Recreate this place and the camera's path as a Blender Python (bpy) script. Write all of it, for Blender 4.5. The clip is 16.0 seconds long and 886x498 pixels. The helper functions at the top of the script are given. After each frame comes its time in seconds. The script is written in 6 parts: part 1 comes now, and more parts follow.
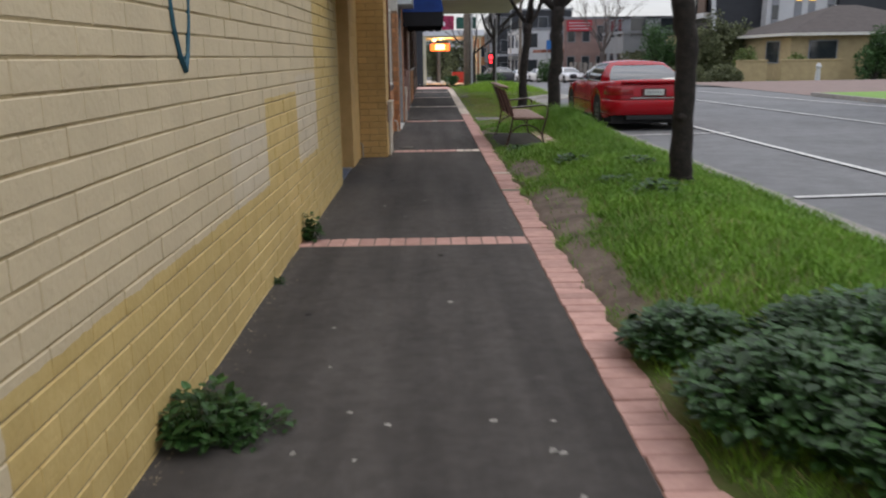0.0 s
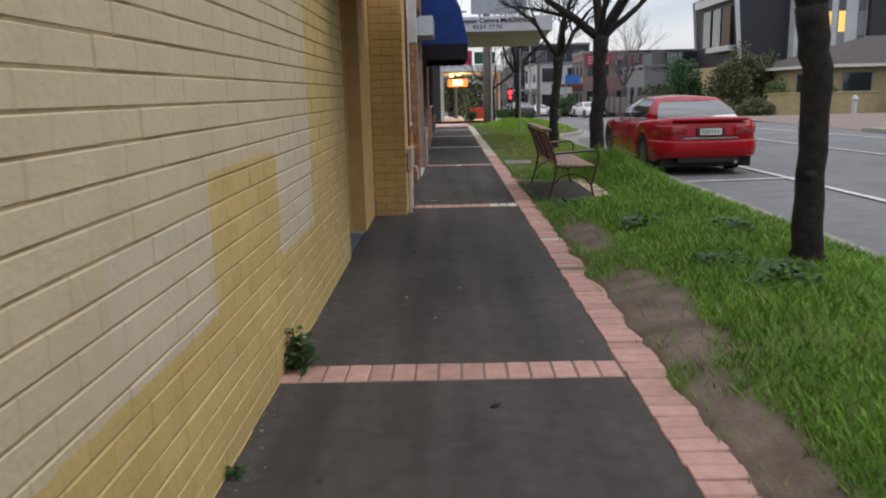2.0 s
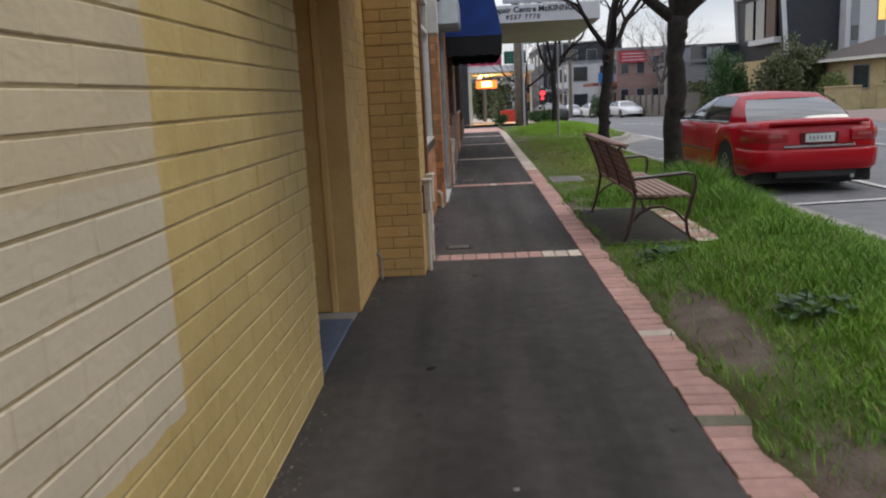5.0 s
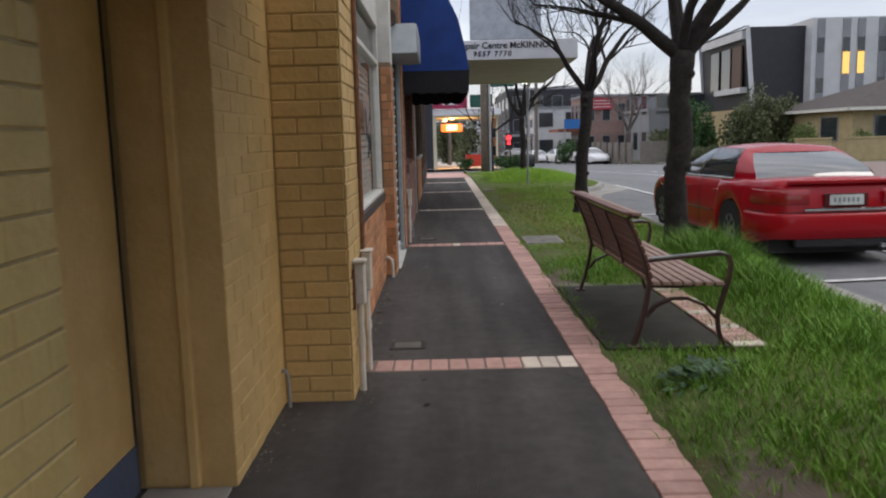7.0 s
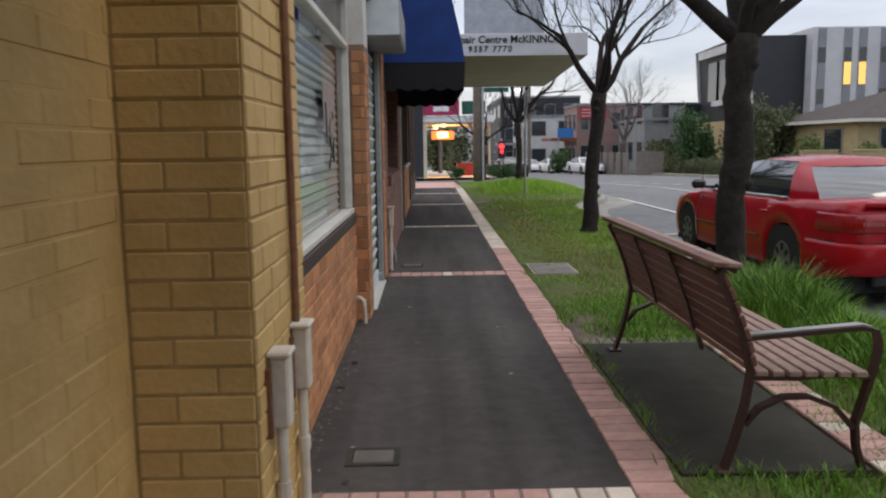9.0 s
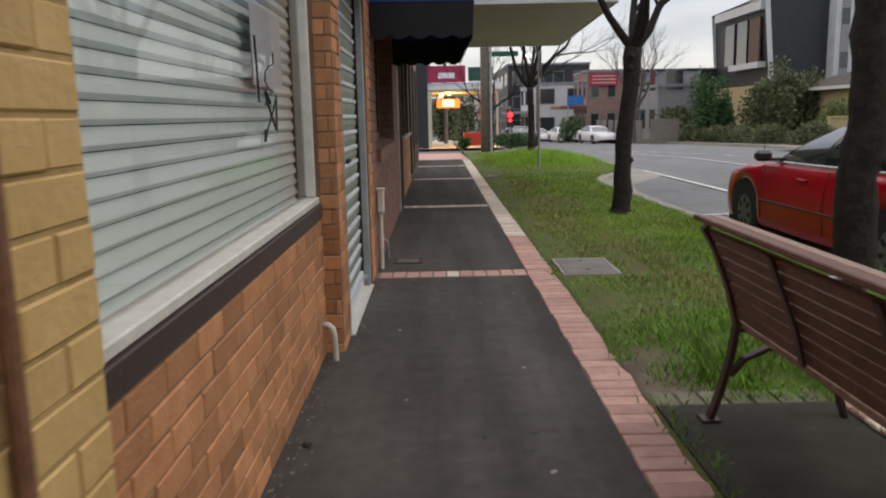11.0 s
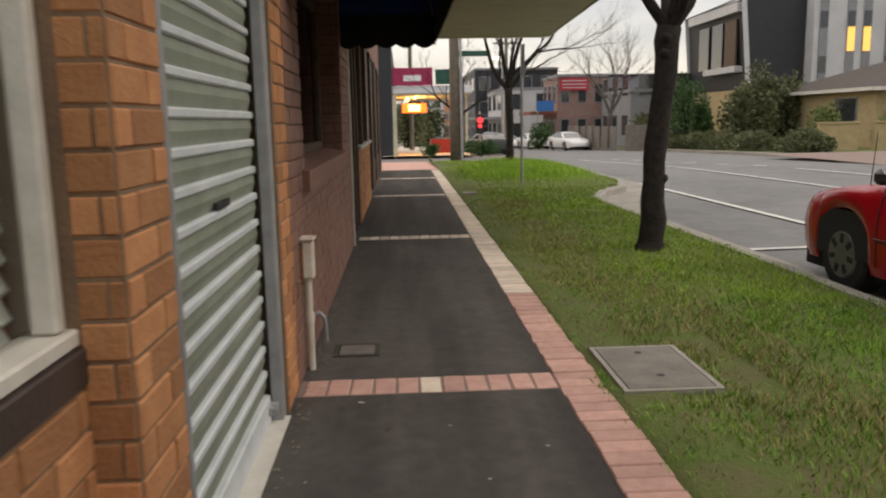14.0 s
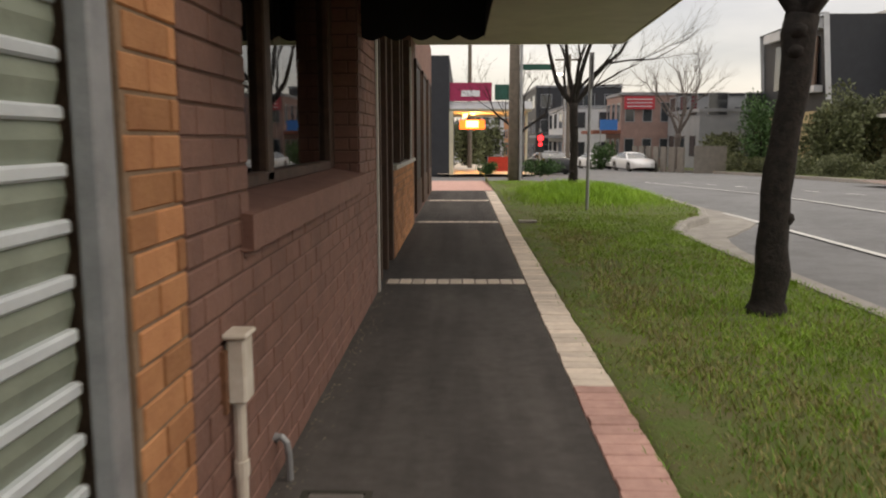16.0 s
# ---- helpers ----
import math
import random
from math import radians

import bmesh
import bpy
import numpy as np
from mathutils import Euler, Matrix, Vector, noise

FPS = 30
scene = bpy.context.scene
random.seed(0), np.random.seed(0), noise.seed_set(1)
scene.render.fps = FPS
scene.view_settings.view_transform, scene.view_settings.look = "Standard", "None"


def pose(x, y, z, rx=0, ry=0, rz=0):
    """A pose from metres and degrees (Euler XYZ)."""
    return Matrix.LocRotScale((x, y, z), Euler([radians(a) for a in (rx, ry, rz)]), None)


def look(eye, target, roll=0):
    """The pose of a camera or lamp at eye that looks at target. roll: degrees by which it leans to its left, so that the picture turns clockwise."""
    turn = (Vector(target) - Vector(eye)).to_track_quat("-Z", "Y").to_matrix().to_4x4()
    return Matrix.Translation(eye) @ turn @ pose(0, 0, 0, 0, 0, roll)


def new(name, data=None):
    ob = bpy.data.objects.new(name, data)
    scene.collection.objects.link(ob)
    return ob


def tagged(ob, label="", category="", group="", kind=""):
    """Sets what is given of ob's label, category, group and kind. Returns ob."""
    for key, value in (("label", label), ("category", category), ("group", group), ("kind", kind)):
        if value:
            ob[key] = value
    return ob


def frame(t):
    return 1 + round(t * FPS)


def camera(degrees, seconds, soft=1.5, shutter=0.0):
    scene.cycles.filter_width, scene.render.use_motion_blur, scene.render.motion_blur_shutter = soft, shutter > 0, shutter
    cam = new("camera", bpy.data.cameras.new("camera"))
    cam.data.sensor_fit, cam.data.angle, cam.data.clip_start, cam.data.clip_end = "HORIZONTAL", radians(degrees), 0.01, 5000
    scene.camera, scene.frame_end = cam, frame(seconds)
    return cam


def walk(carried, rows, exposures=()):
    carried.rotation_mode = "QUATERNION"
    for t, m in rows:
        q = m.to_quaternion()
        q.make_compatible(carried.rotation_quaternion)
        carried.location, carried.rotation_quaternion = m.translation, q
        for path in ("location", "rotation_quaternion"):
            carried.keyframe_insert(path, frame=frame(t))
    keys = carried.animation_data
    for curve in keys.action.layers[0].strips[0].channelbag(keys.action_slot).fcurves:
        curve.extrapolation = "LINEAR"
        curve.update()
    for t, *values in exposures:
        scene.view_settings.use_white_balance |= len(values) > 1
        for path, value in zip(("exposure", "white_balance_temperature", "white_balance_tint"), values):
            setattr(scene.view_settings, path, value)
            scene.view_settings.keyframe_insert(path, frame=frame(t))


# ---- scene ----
cam = camera(59.3, 16.0, soft=2.0, shutter=0.5)
METRES, EYE, TILT, LEAN, TURN = 15.0, 1.335, -1.32, 0.0, -0.7
ROWS = [
    (0.0, 0.0, 0.0, 0.0, -0.17, -12.54, 0.77),
    (0.5, -0.005, 0.0347, 0.0004, 1.7, -12.27, 0.38),
    (1.0, -0.007, 0.068, 0.0011, 0.79, -12.12, 1.53),
    (1.5, -0.008, 0.1011, 0.0037, 2.24, -10.95, 0.12),
    (2.0, -0.0111, 0.1306, 0.0051, 0.95, -10.04, 1.28),
    (2.5, -0.01, 0.1622, 0.0051, 1.66, -10.19, 0.91),
    (3.0, -0.0135, 0.1922, 0.0053, 3.79, -10.25, 0.86),
    (3.5, -0.011, 0.2239, 0.0052, 3.96, -10.05, 1.22),
    (4.0, -0.012, 0.2565, 0.0065, 5.03, -10.38, 0.84),
    (4.5, -0.0152, 0.2873, 0.0087, 3.93, -10.18, 2.21),
    (7.0, -0.0134, 0.4481, 0.0145, 0.48, -6.82, 1.41),
    (7.5, -0.0126, 0.4787, 0.0149, 1.58, -6.01, 0.06),
    (8.0, -0.0164, 0.5103, 0.0158, 2.2, -5.59, 0.93),
    (8.5, -0.0138, 0.5408, 0.0154, 0.91, -5.46, 1.02),
    (9.0, -0.0132, 0.57, 0.0161, -0.2, -6.26, 0.77),
    (9.5, -0.0147, 0.6007, 0.0172, -2.18, -7.0, 1.78),
    (10.0, -0.0114, 0.6304, 0.0164, -0.68, -7.46, 2.16),
    (12.5, -0.0119, 0.7866, 0.0175, 0.41, -9.3, 0.79),
    (13.0, -0.0187, 0.8169, 0.0184, 0.89, -8.14, 2.14),
    (13.5, -0.0153, 0.8481, 0.0174, -0.79, -7.63, 2.38),
    (14.0, -0.0132, 0.8767, 0.0179, -2.26, -8.06, 1.12),
    (14.5, -0.0111, 0.9057, 0.0189, -5.52, -9.19, 0.5),
    (15.0, -0.0058, 0.9334, 0.0206, -2.66, -8.45, -0.29),
    (15.5, -0.008, 0.9639, 0.0201, 1.14, -7.68, 0.6),
    (16.0, -0.004, 0.9954, 0.0197, 2.07, -6.79, 0.03),
]
walk(cam, [(t, pose(0, 0, EYE, TILT, LEAN, TURN) @ pose(METRES * x, METRES * y, METRES * z, 90 + pitch, roll, yaw)) for t, x, y, z, yaw, pitch, roll in ROWS],
     exposures=[(0.0, 0.0, 6500, 10), (4.5, 0.0, 6500, 10), (7.0, 0.0, 6500, 10), (10.0, 0.0, 6600, 10), (12.5, 0.06, 7600, 10), (16.0, 0.06, 7900, 10)])

# ---- world and light ----
world = bpy.data.worlds.new("overcast_dusk")
scene.world = world
world.use_nodes = True
wn, wl = world.node_tree.nodes, world.node_tree.links
wn.clear()
sky = wn.new("ShaderNodeTexSky")
sky.sky_type, sky.sun_disc = "NISHITA", False
sky.sun_elevation, sky.sun_rotation = radians(14), radians(-60)
tc = wn.new("ShaderNodeTexCoord")
sep = wn.new("ShaderNodeSeparateXYZ")
wl.new(tc.outputs["Generated"], sep.inputs[0])
ramp = wn.new("ShaderNodeValToRGB")
wl.new(sep.outputs["Z"], ramp.inputs[0])
ramp.color_ramp.elements[0].position, ramp.color_ramp.elements[0].color = 0.0, (0.53, 0.53, 0.57, 1)
ramp.color_ramp.elements[1].position, ramp.color_ramp.elements[1].color = 0.75, (0.95, 0.95, 0.98, 1)
e = ramp.color_ramp.elements.new(0.22)
e.color = (0.49, 0.51, 0.60, 1)
cmap = wn.new("ShaderNodeMapping")
cmap.inputs["Scale"].default_value = (1.6, 1.6, 7.0)
wl.new(tc.outputs["Generated"], cmap.inputs[0])
cloud = wn.new("ShaderNodeTexNoise")
cloud.inputs["Scale"].default_value, cloud.inputs["Detail"].default_value = 1.9, 6.0
wl.new(cmap.outputs[0], cloud.inputs["Vector"])
cramp = wn.new("ShaderNodeValToRGB")
wl.new(cloud.outputs["Fac"], cramp.inputs[0])
cramp.color_ramp.elements[0].position, cramp.color_ramp.elements[0].color = 0.34, (0.74, 0.76, 0.82, 1)
cramp.color_ramp.elements[1].position, cramp.color_ramp.elements[1].color = 0.70, (1.2, 1.18, 1.16, 1)
mul = wn.new("ShaderNodeMixRGB")
mul.blend_type, mul.inputs[0].default_value = "MULTIPLY", 1.0
wl.new(ramp.outputs[0], mul.inputs[1])
wl.new(cramp.outputs[0], mul.inputs[2])
skyb, cloudb, adds = wn.new("ShaderNodeBackground"), wn.new("ShaderNodeBackground"), wn.new("ShaderNodeAddShader")
skyb.inputs["Strength"].default_value = 0.05
cloudb.inputs["Strength"].default_value = 1.25
wl.new(sky.outputs[0], skyb.inputs[0])
wl.new(mul.outputs[0], cloudb.inputs[0])
wl.new(skyb.outputs[0], adds.inputs[0])
wl.new(cloudb.outputs[0], adds.inputs[1])
wout = wn.new("ShaderNodeOutputWorld")
wl.new(adds.outputs[0], wout.inputs[0])

sun = new("sun", bpy.data.lights.new("sun", "SUN"))
sun.data.energy, sun.data.angle, sun.data.color = 0.7, radians(30), (1.0, 0.93, 0.85)
sun.matrix_world = look((12, 5, 14), (0, 8, 0))


lamp = new("cafe_lamp", bpy.data.lights.new("cafe_lamp", "POINT"))
lamp.data.energy, lamp.data.color, lamp.data.shadow_soft_size = 420, (1.0, 0.52, 0.16), 0.15
lamp.location = (0.8, 58.0, 2.2)

# ---- materials ----
def mat(name, c1, c2=None, rough=0.8, metal=0.0, scale=6.0, bump=0.3, bscale=60.0, spec=0.4, rand=0.0, island=0.0, dirt=0.0, blotch=0.0, coat=0.0, ior=None):
    """Two colours mixed by noise, a fine grain bump, patches of wear at a larger scale."""
    m = bpy.data.materials.new(name)
    m.use_nodes = True
    n, l = m.node_tree.nodes, m.node_tree.links
    b = n["Principled BSDF"]
    b.inputs["Roughness"].default_value, b.inputs["Metallic"].default_value = rough, metal
    b.inputs["Specular IOR Level"].default_value = spec
    b.inputs["Coat Weight"].default_value = coat
    if ior:
        b.inputs["IOR"].default_value = ior
    c2 = c2 or tuple(v * 0.75 for v in c1)
    geo = n.new("ShaderNodeNewGeometry")
    tex = n.new("ShaderNodeTexNoise")
    tex.inputs["Scale"].default_value, tex.inputs["Detail"].default_value, tex.inputs["Roughness"].default_value = scale, 6, 0.65
    l.new(geo.outputs["Position"], tex.inputs["Vector"])
    r = n.new("ShaderNodeValToRGB")
    r.color_ramp.elements[0].position, r.color_ramp.elements[1].position = 0.36, 0.66
    r.color_ramp.elements[0].color, r.color_ramp.elements[1].color = (*c2, 1), (*c1, 1)
    l.new(tex.outputs["Fac"], r.inputs[0])
    col = r.outputs[0]

    def times(col, fac_socket, lo, hi):
        mr = n.new("ShaderNodeMapRange")
        mr.inputs["To Min"].default_value, mr.inputs["To Max"].default_value = lo, hi
        l.new(fac_socket, mr.inputs[0])
        mx = n.new("ShaderNodeMixRGB")
        mx.blend_type, mx.inputs[0].default_value = "MULTIPLY", 1
        l.new(col, mx.inputs[1])
        l.new(mr.outputs[0], mx.inputs[2])
        return mx.outputs[0]
    if rand:
        oi = n.new("ShaderNodeObjectInfo")
        col = times(col, oi.outputs["Random"], 1 - rand, 1 + rand)
    if island:
        col = times(col, geo.outputs["Random Per Island"], 1 - island, 1 + island)
    if blotch:
        t2 = n.new("ShaderNodeTexNoise")
        t2.inputs["Scale"].default_value, t2.inputs["Detail"].default_value = scale * 0.13, 3
        l.new(geo.outputs["Position"], t2.inputs["Vector"])
        col = times(col, t2.outputs["Fac"], 1 - blotch, 1 + blotch)
    if dirt:
        t3 = n.new("ShaderNodeTexVoronoi")
        t3.inputs["Scale"].default_value = 3.0
        l.new(geo.outputs["Position"], t3.inputs["Vector"])
        dr = n.new("ShaderNodeMapRange")
        dr.inputs["From Min"].default_value, dr.inputs["From Max"].default_value = 0.03, 0.1
        dr.inputs["To Min"].default_value, dr.inputs["To Max"].default_value = 1 + dirt, 1
        l.new(t3.outputs["Distance"], dr.inputs[0])
        mx = n.new("ShaderNodeMixRGB")
        mx.blend_type, mx.inputs[0].default_value = "MULTIPLY", 1
        l.new(col, mx.inputs[1])
        l.new(dr.outputs[0], mx.inputs[2])
        col = mx.outputs[0]
    l.new(col, b.inputs["Base Color"])
    if bump:
        t4 = n.new("ShaderNodeTexNoise")
        t4.inputs["Scale"].default_value, t4.inputs["Detail"].default_value = bscale, 4
        l.new(geo.outputs["Position"], t4.inputs["Vector"])
        bp = n.new("ShaderNodeBump")
        bp.inputs["Strength"].default_value, bp.inputs["Distance"].default_value = bump, 0.01
        l.new(t4.outputs["Fac"], bp.inputs["Height"])
        l.new(bp.outputs[0], b.inputs["Normal"])
    return m


def glow(name, col, strength):
    m = bpy.data.materials.new(name)
    m.use_nodes = True
    b = m.node_tree.nodes["Principled BSDF"]
    b.inputs["Base Color"].default_value = (*col, 1)
    b.inputs["Emission Color"].default_value = (*col, 1)
    b.inputs["Emission Strength"].default_value = strength
    return m


def glass(name, tint=(0.97, 0.985, 0.985), rough=0.02, ior=1.6):
    m = bpy.data.materials.new(name)
    m.use_nodes = True
    n, l = m.node_tree.nodes, m.node_tree.links
    n.clear()
    tr, gl, mx, fr, out = (n.new("ShaderNode" + k) for k in ("BsdfTransparent", "BsdfGlossy", "MixShader", "Fresnel", "OutputMaterial"))
    tr.inputs[0].default_value = (*tint, 1)
    gl.inputs["Roughness"].default_value = rough
    fr.inputs["IOR"].default_value = ior
    l.new(fr.outputs[0], mx.inputs[0])
    l.new(tr.outputs[0], mx.inputs[1])
    l.new(gl.outputs[0], mx.inputs[2])
    l.new(mx.outputs[0], out.inputs[0])
    return m


def painted_wall(name):
    """Yellow wall paint with cream rectangles rolled over graffiti."""
    m = mat(name, (0.60, 0.455, 0.19), (0.53, 0.39, 0.15), rough=0.6, scale=5, bump=0.5, bscale=38, rand=0.05, blotch=0.25)
    n, l = m.node_tree.nodes, m.node_tree.links
    b = n["Principled BSDF"]
    yellow = b.inputs["Base Color"].links[0].from_socket
    geo = n.new("ShaderNodeNewGeometry")
    wob = n.new("ShaderNodeTexNoise")
    wob.inputs["Scale"].default_value = 9.0
    l.new(geo.outputs["Position"], wob.inputs["Vector"])
    s = n.new("ShaderNodeSeparateXYZ")
    l.new(geo.outputs["Position"], s.inputs[0])

    def math(op, a, bb):
        k = n.new("ShaderNodeMath")
        k.operation = op
        for i, v in enumerate((a, bb)):
            if isinstance(v, (int, float)):
                k.inputs[i].default_value = v
            else:
                l.new(v, k.inputs[i])
        return k.outputs[0]
    w = math("MULTIPLY", math("SUBTRACT", wob.outputs["Fac"], 0.5), 0.035)
    yy, zz = math("ADD", s.outputs["Y"], w), math("ADD", s.outputs["Z"], w)

    def rect(y0, y1, z0, z1):
        a = math("MULTIPLY", math("GREATER_THAN", yy, y0), math("LESS_THAN", yy, y1))
        return math("MULTIPLY", a, math("MULTIPLY", math("GREATER_THAN", zz, z0), math("LESS_THAN", zz, z1)))
    cream = rect(-20, 1.62, 0.1, 9)
    for r in ((1.6, 4.66, 0.60, 9), (4.6, 5.78, 1.11, 9), (5.76, 6.73, 0.585, 9)):
        cream = math("MAXIMUM", cream, rect(*r))
    pale = math("MAXIMUM", rect(3.8, 4.66, 0.58, 1.0), rect(5.77, 6.74, 0.58, 1.22))
    cr = n.new("ShaderNodeMixRGB")
    cr.inputs[1].default_value, cr.inputs[2].default_value = (0.62, 0.52, 0.345, 1), (0.63, 0.545, 0.40, 1)
    l.new(pale, cr.inputs[0])
    tint = n.new("ShaderNodeMixRGB")
    tint.blend_type, tint.inputs[0].default_value = "MULTIPLY", 0.35
    l.new(cr.outputs[0], tint.inputs[1])
    bl = n.new("ShaderNodeTexNoise")
    bl.inputs["Scale"].default_value, bl.inputs["Detail"].default_value = 3.0, 5
    l.new(geo.outputs["Position"], bl.inputs["Vector"])
    mr = n.new("ShaderNodeMapRange")
    mr.inputs["To Min"].default_value, mr.inputs["To Max"].default_value = 0.45, 1.3
    l.new(bl.outputs["Fac"], mr.inputs[0])
    l.new(mr.outputs[0], tint.inputs[2])
    mix = n.new("ShaderNodeMixRGB")
    l.new(cream, mix.inputs[0])
    l.new(yellow, mix.inputs[1])
    l.new(tint.outputs[0], mix.inputs[2])
    l.new(mix.outputs[0], b.inputs["Base Color"])
    return m


def verge_soil(name):
    """Green-brown turf floor with trodden bare earth beside the path."""
    m = mat(name, (0.075, 0.13, 0.02), (0.12, 0.11, 0.05), rough=0.95, scale=3.0, bump=0.8, bscale=50, blotch=0.3)
    n, l = m.node_tree.nodes, m.node_tree.links
    b = n["Principled BSDF"]
    turf = b.inputs["Base Color"].links[0].from_socket
    geo = n.new("ShaderNodeNewGeometry")
    wob = n.new("ShaderNodeTexNoise")
    wob.inputs["Scale"].default_value, wob.inputs["Detail"].default_value = 5.0, 5
    l.new(geo.outputs["Position"], wob.inputs["Vector"])
    earth = n.new("ShaderNodeValToRGB")
    earth.color_ramp.elements[0].position, earth.color_ramp.elements[1].position = 0.35, 0.65
    earth.color_ramp.elements[0].color, earth.color_ramp.elements[1].color = (0.11, 0.085, 0.065, 1), (0.20, 0.155, 0.125, 1)
    l.new(wob.outputs["Fac"], earth.inputs[0])
    total = None
    for x, y, rx, ry in EARTH:
        mp = n.new("ShaderNodeMapping")
        mp.vector_type = "TEXTURE"
        mp.inputs["Location"].default_value, mp.inputs["Scale"].default_value = (x, y, 0), (rx, ry, 50)
        l.new(geo.outputs["Position"], mp.inputs[0])
        ln = n.new("ShaderNodeVectorMath")
        ln.operation = "LENGTH"
        l.new(mp.outputs[0], ln.inputs[0])
        ad = n.new("ShaderNodeMath")
        ad.operation = "ADD"
        l.new(ln.outputs["Value"], ad.inputs[0])
        l.new(wob.outputs["Fac"], ad.inputs[1])
        mr = n.new("ShaderNodeMapRange")
        mr.inputs["From Min"].default_value, mr.inputs["From Max"].default_value = 1.75, 1.35
        l.new(ad.outputs[0], mr.inputs[0])
        if total is None:
            total = mr.outputs[0]
        else:
            mx = n.new("ShaderNodeMath")
            mx.operation = "MAXIMUM"
            l.new(total, mx.inputs[0])
            l.new(mr.outputs[0], mx.inputs[1])
            total = mx.outputs[0]
    mix = n.new("ShaderNodeMixRGB")
    l.new(total, mix.inputs[0])
    l.new(turf, mix.inputs[1])
    l.new(earth.outputs[0], mix.inputs[2])
    l.new(mix.outputs[0], b.inputs["Base Color"])
    return m


def path_asphalt(name):
    """Dark footpath asphalt with long trodden streaks and pale scuffs."""
    m = mat(name, (0.088, 0.080, 0.075), (0.066, 0.060, 0.056), rough=0.9, scale=9, bump=0.6, bscale=240, blotch=0.35, dirt=0.25)
    n, l = m.node_tree.nodes, m.node_tree.links
    b = n["Principled BSDF"]
    base = b.inputs["Base Color"].links[0].from_socket
    geo = n.new("ShaderNodeNewGeometry")
    for scale, lo, hi in (((3.4, 0.22, 1.0), 0.62, 1.30), ((16.0, 14.0, 1.0), 0.94, 1.07)):
        mp = n.new("ShaderNodeMapping")
        mp.inputs["Scale"].default_value = scale
        l.new(geo.outputs["Position"], mp.inputs[0])
        t = n.new("ShaderNodeTexNoise")
        t.inputs["Scale"].default_value, t.inputs["Detail"].default_value = 1.0, 4
        l.new(mp.outputs[0], t.inputs["Vector"])
        mr = n.new("ShaderNodeMapRange")
        mr.inputs["From Min"].default_value, mr.inputs["From Max"].default_value = 0.3, 0.7
        mr.inputs["To Min"].default_value, mr.inputs["To Max"].default_value = lo, hi
        l.new(t.outputs["Fac"], mr.inputs[0])
        mx = n.new("ShaderNodeMixRGB")
        mx.blend_type, mx.inputs[0].default_value = "MULTIPLY", 1
        l.new(base, mx.inputs[1])
        l.new(mr.outputs[0], mx.inputs[2])
        base = mx.outputs[0]
    l.new(base, b.inputs["Base Color"])
    return m


# bare earth in the verge: centre x, y and half sizes
EARTH = ((1.07, 6.5, 0.25, 1.1), (1.10, 9.0, 0.17, 0.8), (1.10, 14.1, 0.22, 0.40), (1.0, 4.6, 0.14, 0.9))
M_ASPHALT = path_asphalt("footpath_asphalt")
M_ROAD = mat("road_asphalt", (0.205, 0.209, 0.215), (0.165, 0.168, 0.173), rough=0.85, scale=4, bump=0.5, bscale=160, blotch=0.3)
M_PINK = mat("pink_paver", (0.60, 0.37, 0.32), (0.49, 0.29, 0.25), rough=0.85, scale=12, bump=0.4, bscale=120, rand=0.14, island=0.1, blotch=0.2)
M_PALE = mat("pale_paver", (0.74, 0.65, 0.55), (0.62, 0.53, 0.45), rough=0.85, scale=12, bump=0.4, bscale=120, rand=0.18)
M_JOINT = mat("paver_joint", (0.27, 0.20, 0.175), rough=0.95, bump=0.4)
M_SOIL = verge_soil("verge_soil")
M_GRASS = mat("grass_blade", (0.19, 0.36, 0.037), (0.115, 0.245, 0.025), rough=0.6, scale=1.4, bump=0, island=0.24, blotch=0.3)
# Lit copy of the grass colour: the far verge's brightness is put into it.
M_FARGRASS = mat("bright_far_grass", (0.27, 0.43, 0.045), (0.18, 0.31, 0.032), rough=0.6, scale=1.1, bump=0, island=0.22, blotch=0.3)
M_LONGGRASS = mat("long_grass", (0.32, 0.52, 0.05), (0.21, 0.38, 0.035), rough=0.55, scale=2, bump=0, island=0.3)
M_TUFT = mat("tuft_grass", (0.17, 0.33, 0.035), (0.10, 0.21, 0.022), rough=0.55, scale=2, bump=0, island=0.35)
M_DRYGRASS = mat("dry_grass", (0.34, 0.29, 0.13), (0.23, 0.22, 0.08), rough=0.7, scale=2, bump=0, island=0.3)
M_WEED = mat("weed_leaf", (0.034, 0.092, 0.019), (0.020, 0.054, 0.012), rough=0.5, scale=8, bump=0.2, island=0.4)
M_LEAF = mat("shrub_leaf", (0.125, 0.14, 0.065), (0.08, 0.095, 0.042), rough=0.6, scale=2, bump=0, island=0.45)
M_LEAFG = mat("green_leaf", (0.055, 0.125, 0.035), (0.035, 0.08, 0.022), rough=0.6, scale=2, bump=0, island=0.45)
M_LEAFY = mat("yellow_green_leaf", (0.16, 0.21, 0.06), (0.10, 0.14, 0.04), rough=0.6, scale=2, bump=0, island=0.4)
M_BARK = mat("bark", (0.032, 0.026, 0.022), (0.013, 0.011, 0.0095), rough=0.95, scale=14, bump=1.0, bscale=35)
M_FARBARK = mat("grey_twigs", (0.13, 0.11, 0.10), (0.09, 0.075, 0.07), rough=0.95, scale=8, bump=0)
M_CONC = mat("kerb_concrete", (0.36, 0.34, 0.31), (0.27, 0.255, 0.235), rough=0.9, scale=5, bump=0.4, bscale=90, blotch=0.25)
M_PAD = mat("worn_slab", (0.060, 0.055, 0.044), (0.034, 0.034, 0.025), rough=0.9, scale=4, bump=0.5, bscale=90, blotch=0.3)
